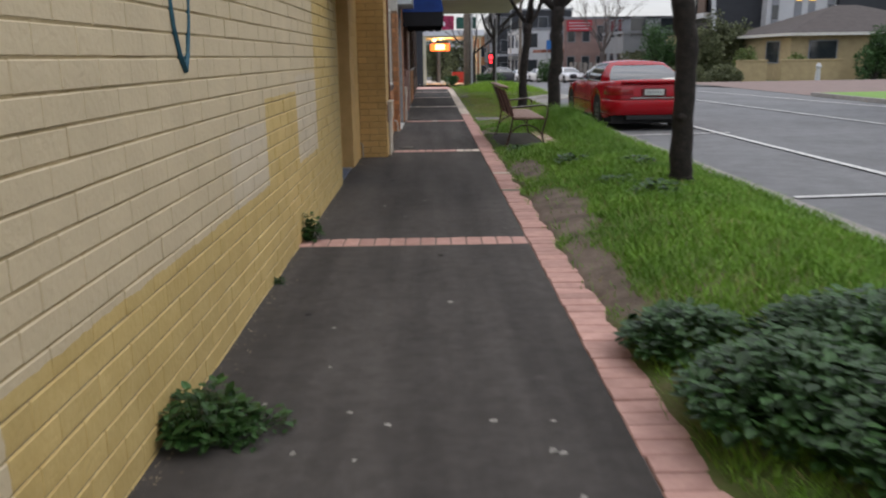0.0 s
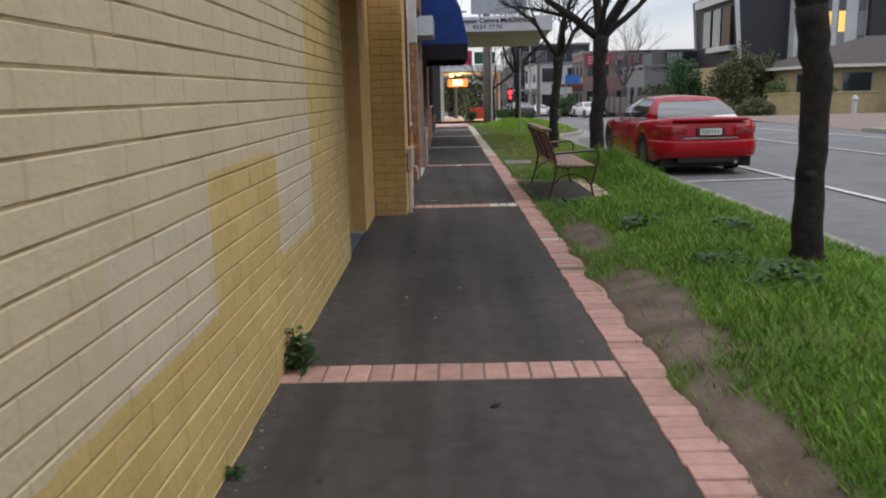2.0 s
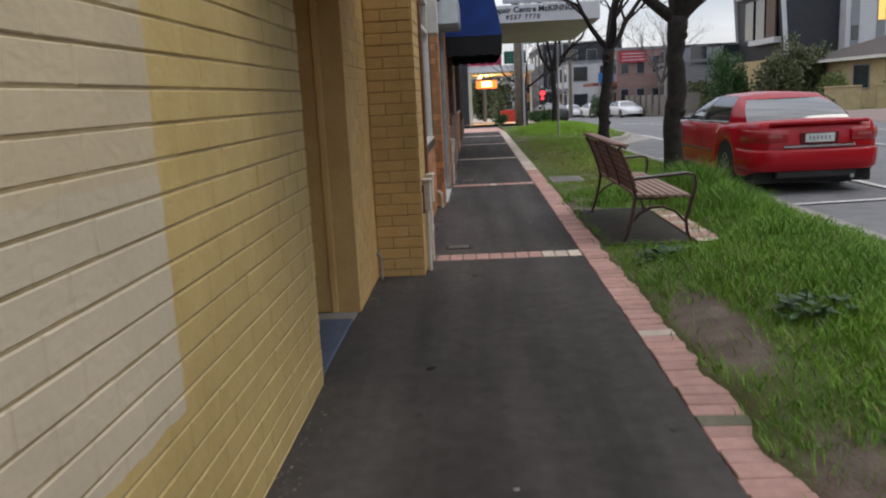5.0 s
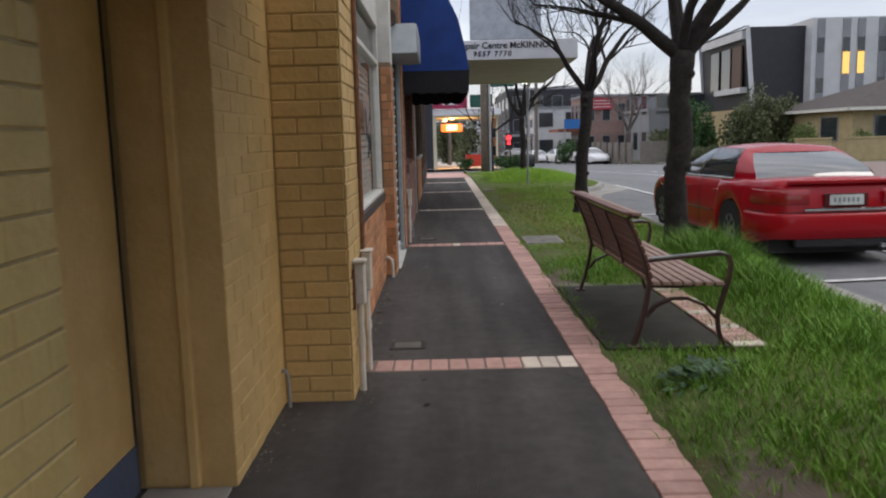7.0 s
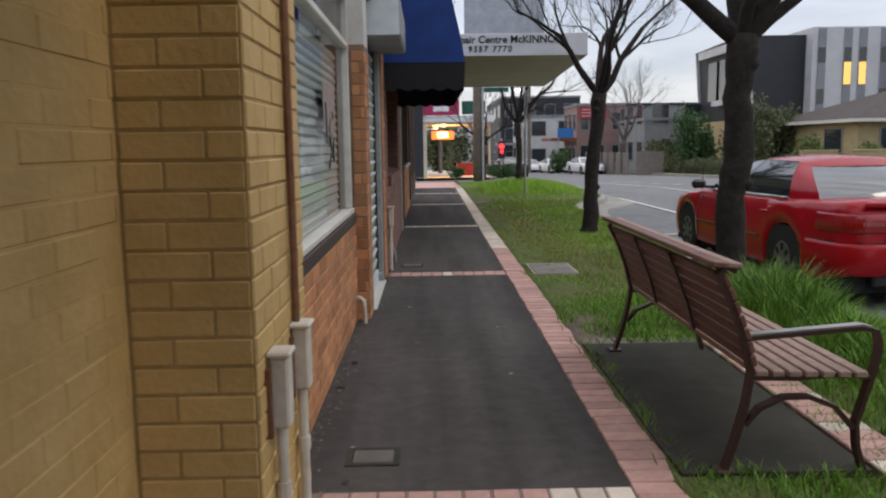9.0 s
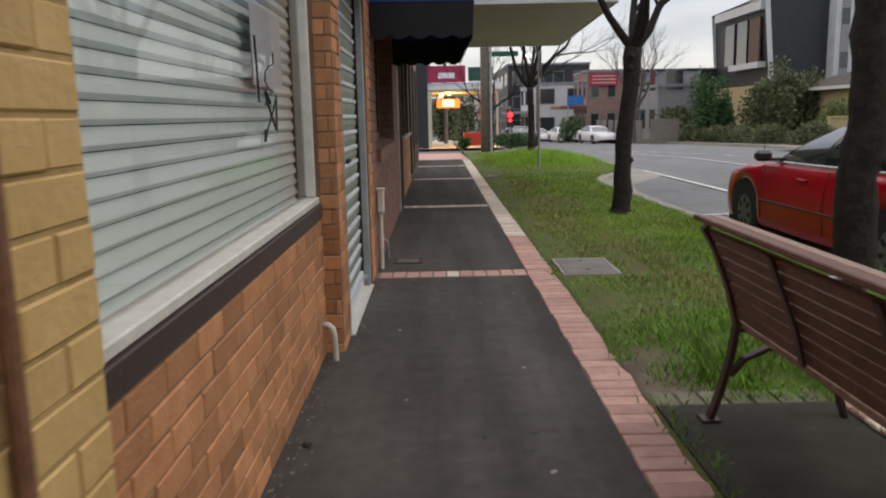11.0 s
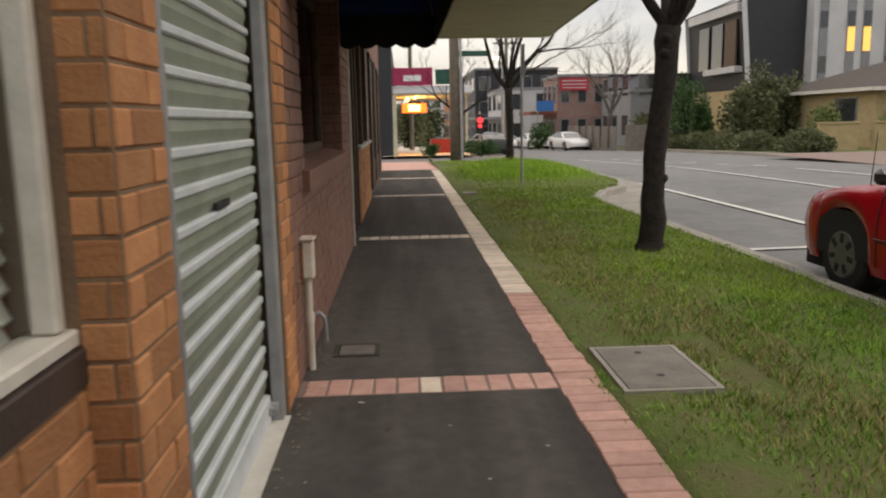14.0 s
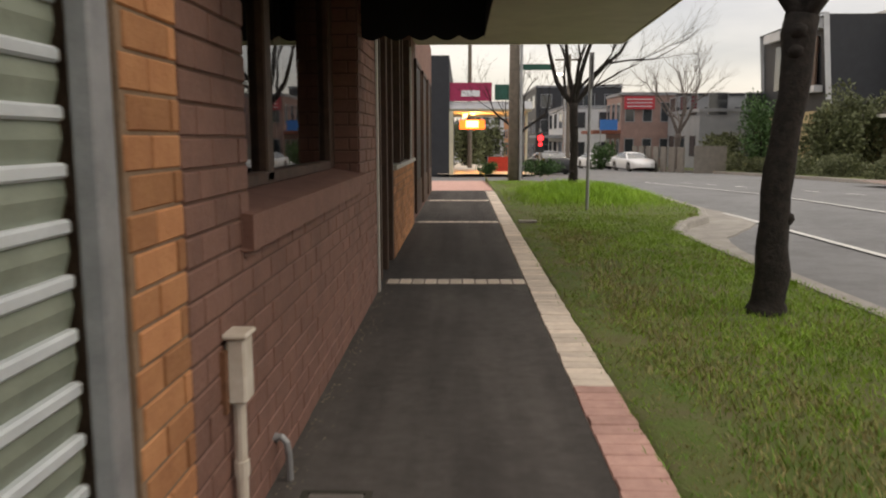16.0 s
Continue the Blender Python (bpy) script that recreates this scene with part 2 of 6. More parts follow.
M_COVER = mat("footpath_cover", (0.17, 0.155, 0.14), (0.12, 0.11, 0.10), rough=0.85, scale=9, bump=0.4)
M_MOSSY = mat("mossy_paver", (0.24, 0.22, 0.17), (0.15, 0.15, 0.10), rough=0.9, scale=9, bump=0.4, bscale=90, rand=0.2)
M_WHITE = mat("road_paint", (0.72, 0.72, 0.70), (0.5, 0.5, 0.49), rough=0.7, scale=14, bump=0.2)
M_YWALL = painted_wall("painted_brick")
M_YDARK = mat("ochre_paint", (0.64, 0.435, 0.185), (0.55, 0.365, 0.14), rough=0.65, scale=5, bump=0.4, bscale=40, rand=0.06, blotch=0.25)
M_YMORT = mat("painted_mortar", (0.47, 0.32, 0.135), (0.33, 0.225, 0.09), rough=0.8, scale=9, bump=0.5)
M_CMORT = mat("cream_mortar", (0.42, 0.34, 0.20), (0.31, 0.24, 0.12), rough=0.8, scale=9, bump=0.5)
M_ORANGE = mat("orange_brick", (0.56, 0.27, 0.125), (0.46, 0.205, 0.095), rough=0.85, scale=9, bump=0.5, bscale=70, rand=0.28, island=0.2)
M_OMORT = mat("brick_mortar", (0.30, 0.20, 0.13), (0.22, 0.15, 0.10), rough=0.95, scale=9, bump=0.5)
M_BROWN = mat("brown_painted_brick", (0.245, 0.13, 0.10), (0.19, 0.10, 0.078), rough=0.7, scale=6, bump=0.5, bscale=60, rand=0.1, island=0.08, blotch=0.2)
M_BMORT = mat("brown_mortar", (0.15, 0.085, 0.066), rough=0.85, bump=0.4)
M_TIMBER = mat("brown_timber", (0.11, 0.065, 0.045), (0.07, 0.042, 0.03), rough=0.6, scale=10, bump=0.3)
M_BENCH = mat("bench_slat_paint", (0.19, 0.085, 0.062), (0.13, 0.06, 0.045), rough=0.5, scale=14, bump=0.3, bscale=80)
M_BENCHTOP = mat("faded_slat", (0.36, 0.24, 0.19), (0.25, 0.16, 0.125), rough=0.6, scale=20, bump=0.3)
M_BENCHMET = mat("bench_steel", (0.075, 0.036, 0.032), rough=0.4, metal=0.2, scale=10, bump=0.1)
M_STEEL = mat("worn_steel", (0.45, 0.42, 0.40), rough=0.35, metal=0.8, bump=0.1)
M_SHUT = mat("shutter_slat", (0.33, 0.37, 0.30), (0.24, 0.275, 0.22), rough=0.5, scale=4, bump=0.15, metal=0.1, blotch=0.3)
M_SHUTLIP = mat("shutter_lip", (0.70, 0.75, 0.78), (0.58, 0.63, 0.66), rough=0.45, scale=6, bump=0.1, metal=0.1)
M_GALV = mat("galvanised_rail", (0.40, 0.41, 0.42), (0.30, 0.31, 0.32), rough=0.5, metal=0.4, scale=8, bump=0.15)
M_FRAME = mat("white_frame", (0.68, 0.66, 0.61), (0.56, 0.54, 0.49), rough=0.5, scale=8, bump=0.15)
M_BLIND = mat("blind_slat", (0.84, 0.91, 0.91), (0.79, 0.86, 0.86), rough=0.6, scale=3, bump=0.05)
M_PVC = mat("white_pvc", (0.70, 0.66, 0.58), (0.56, 0.50, 0.42), rough=0.5, scale=9, bump=0.1)
M_RUST = mat("rusty_pipe", (0.23, 0.11, 0.06), (0.14, 0.07, 0.04), rough=0.8, scale=30, bump=0.3)
M_SILL = mat("dark_sill_tile", (0.07, 0.05, 0.045), rough=0.5, bump=0.2)
M_BLUE = mat("blue_canvas", (0.010, 0.048, 0.235), (0.007, 0.034, 0.17), rough=0.75, scale=3, bump=0.2, bscale=200)
M_BLACK = mat("black_canvas", (0.012, 0.013, 0.017), rough=0.8, bump=0.2, bscale=200)
M_CREAM = mat("cream_soffit", (0.56, 0.53, 0.40), (0.48, 0.45, 0.34), rough=0.7, scale=2, bump=0.1, blotch=0.15)
M_SIGN = mat("white_sign", (0.76, 0.77, 0.80), (0.68, 0.69, 0.72), rough=0.5, scale=3, bump=0.05)
M_INK = mat("black_ink", (0.02, 0.02, 0.025), rough=0.6, bump=0)
M_SPRAY = mat("teal_spray", (0.03, 0.12, 0.17), (0.02, 0.08, 0.12), rough=0.6, bump=0)
M_RED = mat("red_car_paint", (0.36, 0.004, 0.011), (0.33, 0.0035, 0.010), rough=0.24, scale=2, bump=0, spec=0.28, coat=0.12)
# Side moulding colour, also used as painted shade round the plate.
M_REDDARK = mat("dark_red_trim_and_shade", (0.10, 0.004, 0.007), rough=0.45, bump=0)
M_CLEARLAMP = mat("clear_lamp", (0.38, 0.11, 0.10), rough=0.15, bump=0)
M_CARWHITE = mat("white_car_paint", (0.75, 0.76, 0.78), (0.70, 0.71, 0.73), rough=0.3, bump=0, coat=0.5)
M_CARBLACK = mat("black_car_paint", (0.02, 0.02, 0.024), rough=0.3, bump=0, coat=0.5)
M_CARGLASS = mat("car_glass", (0.03, 0.038, 0.042), rough=0.06, bump=0, spec=0.5, ior=2.6)
M_RUBBER = mat("tyre_rubber", (0.02, 0.02, 0.02), rough=0.85, bump=0.2)
M_ALLOY = mat("hubcap", (0.20, 0.20, 0.21), rough=0.4, metal=0.6, bump=0.05)
M_CHROME = mat("chrome", (0.75, 0.75, 0.75), rough=0.15, metal=1.0, bump=0)
M_TAIL = mat("tail_lamp", (0.30, 0.005, 0.010), (0.34, 0.010, 0.014), rough=0.2, bump=0, coat=0.6)
M_PLATE = mat("plate", (0.62, 0.66, 0.62), rough=0.5, bump=0)
M_CHAR = mat("charcoal_cladding", (0.030, 0.033, 0.040), (0.024, 0.026, 0.032), rough=0.6, scale=2, bump=0.1)
M_WHITEB = mat("white_render", (0.56, 0.57, 0.59), (0.48, 0.49, 0.51), rough=0.8, scale=1, bump=0.1)
M_GREYB = mat("grey_render", (0.26, 0.27, 0.29), (0.21, 0.22, 0.24), rough=0.8, scale=1, bump=0.1)
M_CREAMB = mat("cream_brick_far", (0.44, 0.35, 0.20), (0.36, 0.28, 0.16), rough=0.85, scale=3, bump=0.1)
M_REDB = mat("red_brick_far", (0.25, 0.09, 0.06), (0.19, 0.07, 0.05), rough=0.85, scale=3, bump=0.1)
M_PINKB = mat("faded_pink_render", (0.30, 0.20, 0.18), (0.24, 0.16, 0.145), rough=0.85, scale=2, bump=0.1)
M_TILE = mat("roof_tile", (0.085, 0.07, 0.065), (0.06, 0.05, 0.047), rough=0.8, scale=3, bump=0.2, island=0.1)
M_FENCE = mat("grey_fence", (0.22, 0.20, 0.18), (0.16, 0.15, 0.135), rough=0.85, scale=3, bump=0.1)
M_WINDARK = mat("window_dark", (0.035, 0.042, 0.05), rough=0.08, bump=0, spec=0.8)
M_DUSTY = mat("dusty_pane", (0.05, 0.045, 0.04), rough=0.55, bump=0, spec=0.3)
M_MAGENTA = mat("magenta_sign", (0.38, 0.03, 0.10), (0.33, 0.025, 0.085), rough=0.5, bump=0)
M_REDSIGN = mat("red_sign", (0.48, 0.04, 0.06), rough=0.5, bump=0)
M_BLUESIGN = mat("blue_sign", (0.03, 0.17, 0.50), rough=0.5, bump=0)
M_GREENSIGN = mat("green_sign", (0.02, 0.10, 0.075), rough=0.5, bump=0)
M_POLE = mat("timber_pole", (0.20, 0.17, 0.14), (0.14, 0.12, 0.10), rough=0.9, scale=6, bump=0.4)
# Near-black, so the darkness of the unlit rooms is in the wall colour.
M_WALLIN = mat("interior_shade", (0.05, 0.05, 0.05), rough=0.9, bump=0)
M_REDBAR = mat("red_barrier", (0.55, 0.05, 0.03), rough=0.6, bump=0)
G_WARM = glow("warm_window", (1.0, 0.62, 0.16), 0.7)
G_FIRE = glow("neon_sign", (1.0, 0.16, 0.03), 2.6)
G_FIREIN = glow("neon_heart", (1.0, 0.55, 0.18), 7.0)
G_REDL = glow("red_lamp", (1.0, 0.03, 0.04), 3.0)
G_STREET = glow("lamp_white", (1.0, 0.97, 0.9), 5.0)
G_WARMLAMP = glow("warm_lamp", (1.0, 0.62, 0.22), 6.0)
GL_SHOP = glass("shop_glass", ior=1.5)
GL_DARK = glass("old_glass", (0.5, 0.52, 0.52), 0.02, 3.2)


# ---- mesh builder ----
class Mesh:
    def __init__(self):
        self.v, self.f = [], []

    def add(self, verts, faces):
        k = len(self.v)
        self.v += [tuple(p) for p in verts]
        self.f += [tuple(i + k for i in f) for f in faces]
        return self

    def box(self, x0, x1, y0, y1, z0, z1, c=0.0, m=None):
        """A box; c chamfers all its edges."""
        if c <= 0:
            vs = [(x, y, z) for x in (x0, x1) for y in (y0, y1) for z in (z0, z1)]
            fs = [(0, 1, 3, 2), (4, 6, 7, 5), (0, 4, 5, 1), (2, 3, 7, 6), (0, 2, 6, 4), (1, 5, 7, 3)]
        else:
            vs, idx = [], {}
            for sx in (0, 1):
                for sy in (0, 1):
                    for sz in (0, 1):
                        px, py, pz = (x0, x1)[sx], (y0, y1)[sy], (z0, z1)[sz]
                        dx, dy, dz = c * (1 - 2 * sx), c * (1 - 2 * sy), c * (1 - 2 * sz)
                        for ax, p in enumerate(((px, py + dy, pz + dz), (px + dx, py, pz + dz), (px + dx, py + dy, pz))):
                            idx[sx, sy, sz, ax] = len(vs)
                            vs.append(p)
            fs = []
            for ax in range(3):
                o = [a for a in range(3) if a != ax]
                for s in (0, 1):
                    q = []
                    for a, b in ((0, 0), (1, 0), (1, 1), (0, 1)):
                        k = [0, 0, 0]
                        k[ax], k[o[0]], k[o[1]] = s, a, b
                        q.append(idx[(*k, ax)])
                    fs.append(q if (s == 1) == (ax != 1) else q[::-1])
            for ax in range(3):
                o = [a for a in range(3) if a != ax]
                for a in (0, 1):
                    for b in (0, 1):
                        k0, k1 = [0, 0, 0], [0, 0, 0]
                        k0[ax], k1[ax] = 0, 1
                        k0[o[0]] = k1[o[0]] = a
                        k0[o[1]] = k1[o[1]] = b
                        q = [idx[(*k0, o[0])], idx[(*k1, o[0])], idx[(*k1, o[1])], idx[(*k0, o[1])]]
                        fs.append(q)
            for sx in (0, 1):
                for sy in (0, 1):
                    for sz in (0, 1):
                        fs.append([idx[sx, sy, sz, a] for a in range(3)])
        if m is not None:
            vs = [m @ Vector(p) for p in vs]
        return self.add(vs, fs)

    def tube(self, pts, radii, n=8, cap=True):
        """A tube through points with a radius at each."""
        pts = [Vector(p) for p in pts]
        if isinstance(radii, (int, float)):
            radii = [radii] * len(pts)
        rings, up = [], None
        for i, p in enumerate(pts):
            d = (pts[min(i + 1, len(pts) - 1)] - pts[max(i - 1, 0)]).normalized()
            if up is None:
                up = d.orthogonal().normalized()
            up = (up - d * up.dot(d)).normalized()
            side = d.cross(up)
            rings.append([p + radii[i] * (math.cos(a) * up + math.sin(a) * side) for a in (2 * math.pi * j / n for j in range(n))])
        vs = [q for r in rings for q in r]
        fs = [(i * n + j, i * n + (j + 1) % n, (i + 1) * n + (j + 1) % n, (i + 1) * n + j) for i in range(len(pts) - 1) for j in range(n)]
        if cap:
            fs += [tuple(range(n))[::-1], tuple((len(pts) - 1) * n + j for j in range(n))]
        return self.add(vs, fs)

    def grid(self, rows):
        """A sheet through rows of points."""
        n = len(rows[0])
        return self.add([p for r in rows for p in r], [(i * n + j, i * n + j + 1, (i + 1) * n + j + 1, (i + 1) * n + j) for i in range(len(rows) - 1) for j in range(n - 1)])

    def prism(self, outline, z0, z1):
        """An upright prism over a plan outline."""
        n = len(outline)
        vs = [(x, y, z0) for x, y in outline] + [(x, y, z1) for x, y in outline]
        return self.add(vs, [tuple(range(n))[::-1], tuple(range(n, 2 * n))] + [(i, (i + 1) % n, n + (i + 1) % n, n + i) for i in range(n)])

    def data(self, name, material, smooth=False):
        me = bpy.data.meshes.new(name)
        me.from_pydata(self.v, [], self.f)
        me.validate()
        bm = bmesh.new()
        bm.from_mesh(me)
        if len(bm.faces) < 20000:
            if len(bm.faces) > 1:
                bmesh.ops.recalc_face_normals(bm, faces=bm.faces)
        bm.to_mesh(me)
        bm.free()
        me.materials.append(material)
        if smooth:
            me.shade_smooth()
        return me


def part(name, mesh, material, parent=None, label="", smooth=False):
    ob = new(name, mesh.data(name, material, smooth) if isinstance(mesh, Mesh) else mesh)
    if parent is not None:
        ob.parent = parent
    if label:
        ob["label"] = label
    return ob


def thing(name, label, category, group="", at=None, kind=""):
    ob = tagged(new(name), label, category, group, kind)
    if at is not None:
        ob.matrix_basis = at
    return ob


def B(x0, x1, y0, y1, z0, z1, c=0.0):
    return Mesh().box(x0, x1, y0, y1, z0, z1, c)


def sheet(x, y0, y1, z0, z1):
    """One pane of glass facing the street."""
    return Mesh().add([(x, y0, z0), (x, y1, z0), (x, y1, z1), (x, y0, z1)], [(0, 1, 2, 3)])


def dip(y):
    """The street falls gently away beyond the shops."""
    return 0.0 if y < 34 else -0.025 * (min(y, 150) - 34)


def lawn(x, y):
    """Height of the verge: humped towards its middle, with a planted mound."""
    k = min(max((y - 10.6) / 0.9, 0), 1) * min(max((14.6 - y) / 0.9, 0), 1)
    x0 = 0.91 + 1.02 * k
    u = min(max((x - x0) / (3.02 - x0), 0), 1)
    a = 0.17 if y < 13 else max(0.02, 0.17 - 0.15 * (y - 13) / 5)
    h = a * math.sin(math.pi * u) ** 0.8
    h += 0.15 * math.exp(-(((x - 2.7) / 1.35) ** 2 + ((y - 32.2) / 2.1) ** 2) ** 2)
    if 0.9 < x < 1.7 and 16.4 < y < 17.5:
        h = min(h, 0.008)
    return h + dip(y)


KERB = [(3.32, -10.0), (3.34, 8.0), (3.32, 20.0), (3.22, 24.6), (3.24, 26.0), (3.62, 27.0), (4.25, 28.0), (4.62, 29.4), (4.62, 33.5), (4.2, 37.5), (3.4, 40.5), (2.2, 42.6)]


def kerb_x(y):
    for (xa, ya), (xb, yb) in zip(KERB, KERB[1:]):
        if ya <= y <= yb:
            return xa + (xb - xa) * (y - ya) / (yb - ya)
    return KERB[-1][0]


# ---- ground ----
ys = [-300, -60, 34, 60, 90, 120, 150, 400, 1500]
ground = part("ground", Mesh().grid([[(x, y, dip(y) - 0.16) for x in (-1500, -60, 40, 1500)] for y in ys]), M_ROAD)
tagged(ground, "worn grey asphalt and earth reaching the distance", "ground", kind="structure")
rs = [-40, -10, 0, 10, 20, 27, 34, 40, 50, 60, 80, 100, 150]
road = part("road", Mesh().grid([[(x, y, dip(y) - 0.11 - 0.02 * abs(x - 8) / 8) for x in (-12 if y > 43 else 2.0, 5.0, 9.0, 14.0, 30.0)] for y in rs]), M_ROAD)
tagged(road, "smooth grey asphalt road with white lines", "road", kind="structure")
foot = part("footpath", Mesh().grid([[(x, y, dip(y)) for x in (-1.6, -0.4, 0.70)] for y in (-10, 0, 10, 20, 30, 34.3)]), M_ASPHALT)
tagged(foot, "dark grey asphalt footpath with faint stains", "footpath", kind="structure")
corner = part("pavement_corner", Mesh().grid([[(x, y, dip(y) + 0.003) for x in (-1.2, 0.5, kerb_x(y) if y > 38 else 1.0)] for y in (34.3, 36, 38, 40, 42.5)]), M_PINK)
tagged(corner, "pink brick paving at the street corner", "paving", kind="structure")

rows = []
for i in range(420):
    y = -8 + i * 0.1215
    kx = kerb_x(y) - 0.12
    amp = 1.0 if y < 13 else max(0.25, 1 - (y - 13) / 4)
    ex = 0.885 + 0.03 * (1 - amp) + amp * 0.07 * noise.noise((y * 2.3, 5, 0)) + amp * 0.03 * noise.noise((y * 7, 9, 0))
    row = [(ex, y, -0.01), (ex + 0.025, y, 0.012)]
    row += [(ex + 0.06 + (kx - ex - 0.06) * j / 12, y, lawn(ex + 0.06 + (kx - ex - 0.06) * j / 12, y) - 0.008 + 0.02 * (j < 2) + 0.015 * noise.noise((j * 0.9, y * 2, 0))) for j in range(13)]
    rows.append(row)
verge = part("verge", Mesh().grid(rows), M_SOIL, smooth=True)
tagged(verge, "uneven grassy verge between footpath and road", "verge", kind="structure")

# kerb with its face and gutter, segment by segment
km, gm = Mesh(), Mesh()
krows, grows = [], []
dense = []
for (xa, ya), (xb, yb) in zip(KERB, KERB[1:]):
    n = max(2, int((yb - ya) / 1.0))
    dense += [(xa + (xb - xa) * k / n, ya + (yb - ya) * k / n) for k in range(n)]
dense.append(KERB[-1])
for i, (x, y) in enumerate(dense):
    a, b = dense[max(i - 1, 0)], dense[min(i + 1, len(dense) - 1)]
    t = Vector((b[0] - a[0], b[1] - a[1])).normalized()
    nx, ny = t.y, -t.x
    z = dip(y)
    gw = 0.30 + 0.5 * math.exp(-((y - 27.3) / 2.0) ** 2)
    krows.append([(x - 0.15 * nx, y - 0.15 * ny, z - 0.1), (x - 0.15 * nx, y - 0.15 * ny, z + 0.005), (x - 0.03 * nx, y - 0.03 * ny, z + 0.005), (x, y, z - 0.02), (x + 0.02 * nx, y + 0.02 * ny, z - 0.118)])
    grows.append([(x + 0.02 * nx, y + 0.02 * ny, z - 0.118), (x + gw * nx, y + gw * ny, z - 0.098), (x + (gw + 0.01) * nx, y + (gw + 0.01) * ny, z - 0.15)])
kerb = part("kerb", km.grid(krows), M_CONC)
tagged(kerb, "weathered concrete kerb along the verge", "kerb", kind="structure")
gutter = part("gutter", gm.grid(grows), M_CONC)
tagged(gutter, "shallow concrete gutter beside the kerb", "gutter", kind="structure")

def stripe(x0, y0, x1, y1, w=0.1):
    d = Vector((x1 - x0, y1 - y0)).normalized()
    n = Vector((-d.y, d.x)) * w / 2
    m, k = Mesh(), 12
    m.grid([[(x0 + (x1 - x0) * i / k + s * n.x, y0 + (y1 - y0) * i / k + s * n.y, dip(y0 + (y1 - y0) * i / k) - 0.096 - 0.02 * abs(x0 + (x1 - x0) * i / k - 8) / 8 + 0.004) for s in (-1, 1)] for i in range(k + 1)])
    tagged(part("road_marking", m, M_WHITE), "worn white painted road line", "road marking", "road markings", "structure")


stripe(5.75, -6, 5.02, 29.5, 0.12)
stripe(3.7, 7.8, 5.6, 7.95)
stripe(3.65, 14.3, 5.55, 14.5)
stripe(3.6, 21.1, 5.3, 21.2)
stripe(9.9, 6, 6.9, 44, 0.10)
stripe(12.2, 20, 10.2, 33.0, 0.12)
for k in range(6):
    stripe(10.0 - 0.35 * k, 34.2 + 1.7 * k, 9.86 - 0.35 * k, 34.9 + 1.7 * k, 0.12)


# ---- buildings along the footpath ----
def wall(name, label, x0, x1, y0, y1, z0, z1, material):
    return tagged(part(name, B(x0, x1, y0, y1, z0, z1), material), label, "wall", kind="structure")


BRICKS = []


def bricks(parent, material, origin, u, length, z0, z1, single=None, holes=(), proud=0.006, course=0.086, run=0.25, joint=0.009, off=0.0, perp=None):
    """Running bond on a wall face: origin at the face's foot, u along it; queued, and built at the end of the file."""
    BRICKS.append((parent, material, Vector(origin), Vector(u), length, z0, z1, single, holes, proud, course, run, joint, off, joint if perp is None else perp))


def lay_bricks():
    cache = {}
    for parent, material, o, u, length, z0, z1, single, holes, proud, course, run, joint, off, perp in BRICKS:
        out = u.cross(Vector((0, 0, 1)))
        key = (material.name, proud, course)
        if key not in cache:
            cache[key] = Mesh().box(-0.5, 0.5, -0.5, 0.5, -0.5, 0.5, 0.0).data("brick", material)
            bev = Mesh()
            s = (run - perp, 0.024, course - joint)
            bev.box(-s[0] / 2, s[0] / 2, -0.018, proud, -s[2] / 2, s[2] / 2, 0.004)
            cache[key] = bev.data("brick", material)
        rest, count = Mesh(), 0
        base = Matrix((u, out, (0, 0, 1))).transposed()
        for r in range(int(round((z1 - z0) / course))):
            z = z0 + (r + 0.5) * course
            s = -(run / 2 if r % 2 else 0) - off
            while s < length:
                a, b = max(s, 0), min(s + run, length)
                s += run
                if b - a < 0.03:
                    continue
                c = (a + b) / 2
                if any(h0 - 0.02 < c < h1 + 0.02 and g0 < z < g1 for h0, h1, g0, g1 in holes):
                    continue
                p = o + u * c + Vector((0, 0, z))
                w = (b - a - perp) / (run - perp)
                jit = random.uniform(-0.0025, 0.0025)
                if single and single[0] < c < single[1] and single[2] < z < single[3] and count < 300:
                    ob = new("brick", cache[key])
                    ob.parent = parent
                    ob.matrix_basis = Matrix.Translation(p + out * jit) @ base.to_4x4() @ Matrix.Rotation(random.uniform(-0.004, 0.004), 4, "Y") @ Matrix.Diagonal((w, 1, 1, 1))
                    count += 1
                else:
                    h, g = (b - a - perp) / 2, (course - joint) / 2
                    f, e2 = proud + jit, 0.004
                    vs = []
                    for d, k in ((-0.012, 0), (f - e2, 0), (f, e2)):
                        vs += [p + u * (sx * (h - k)) + out * d + Vector((0, 0, sz * (g - k))) for sx, sz in ((-1, -1), (1, -1), (1, 1), (-1, 1))]
                    fs = [(k + j, k + (j + 1) % 4, k + 4 + (j + 1) % 4, k + 4 + j) for k in (0, 4) for j in range(4)] + [(8, 9, 10, 11)]
                    rest.add(vs, fs)
        if rest.v:
            tagged(part("brick_field", rest, material, parent), kind="stuff")


UY, UX = (0, 1, 0), (1, 0, 0)
XA = -0.985
w1 = wall("wall_yellow", "yellow and cream painted brick wall with overpainted patches", -1.6, XA, -9, 8.46, 0, 3.6, M_CMORT)
bricks(w1, M_YWALL, (XA, -9, 0), UY, 17.46, -0.0802, 3.5, (10.4, 15.6, 0.0, 1.6), course=0.0892, perp=0.0015, joint=0.007, proud=0.005)
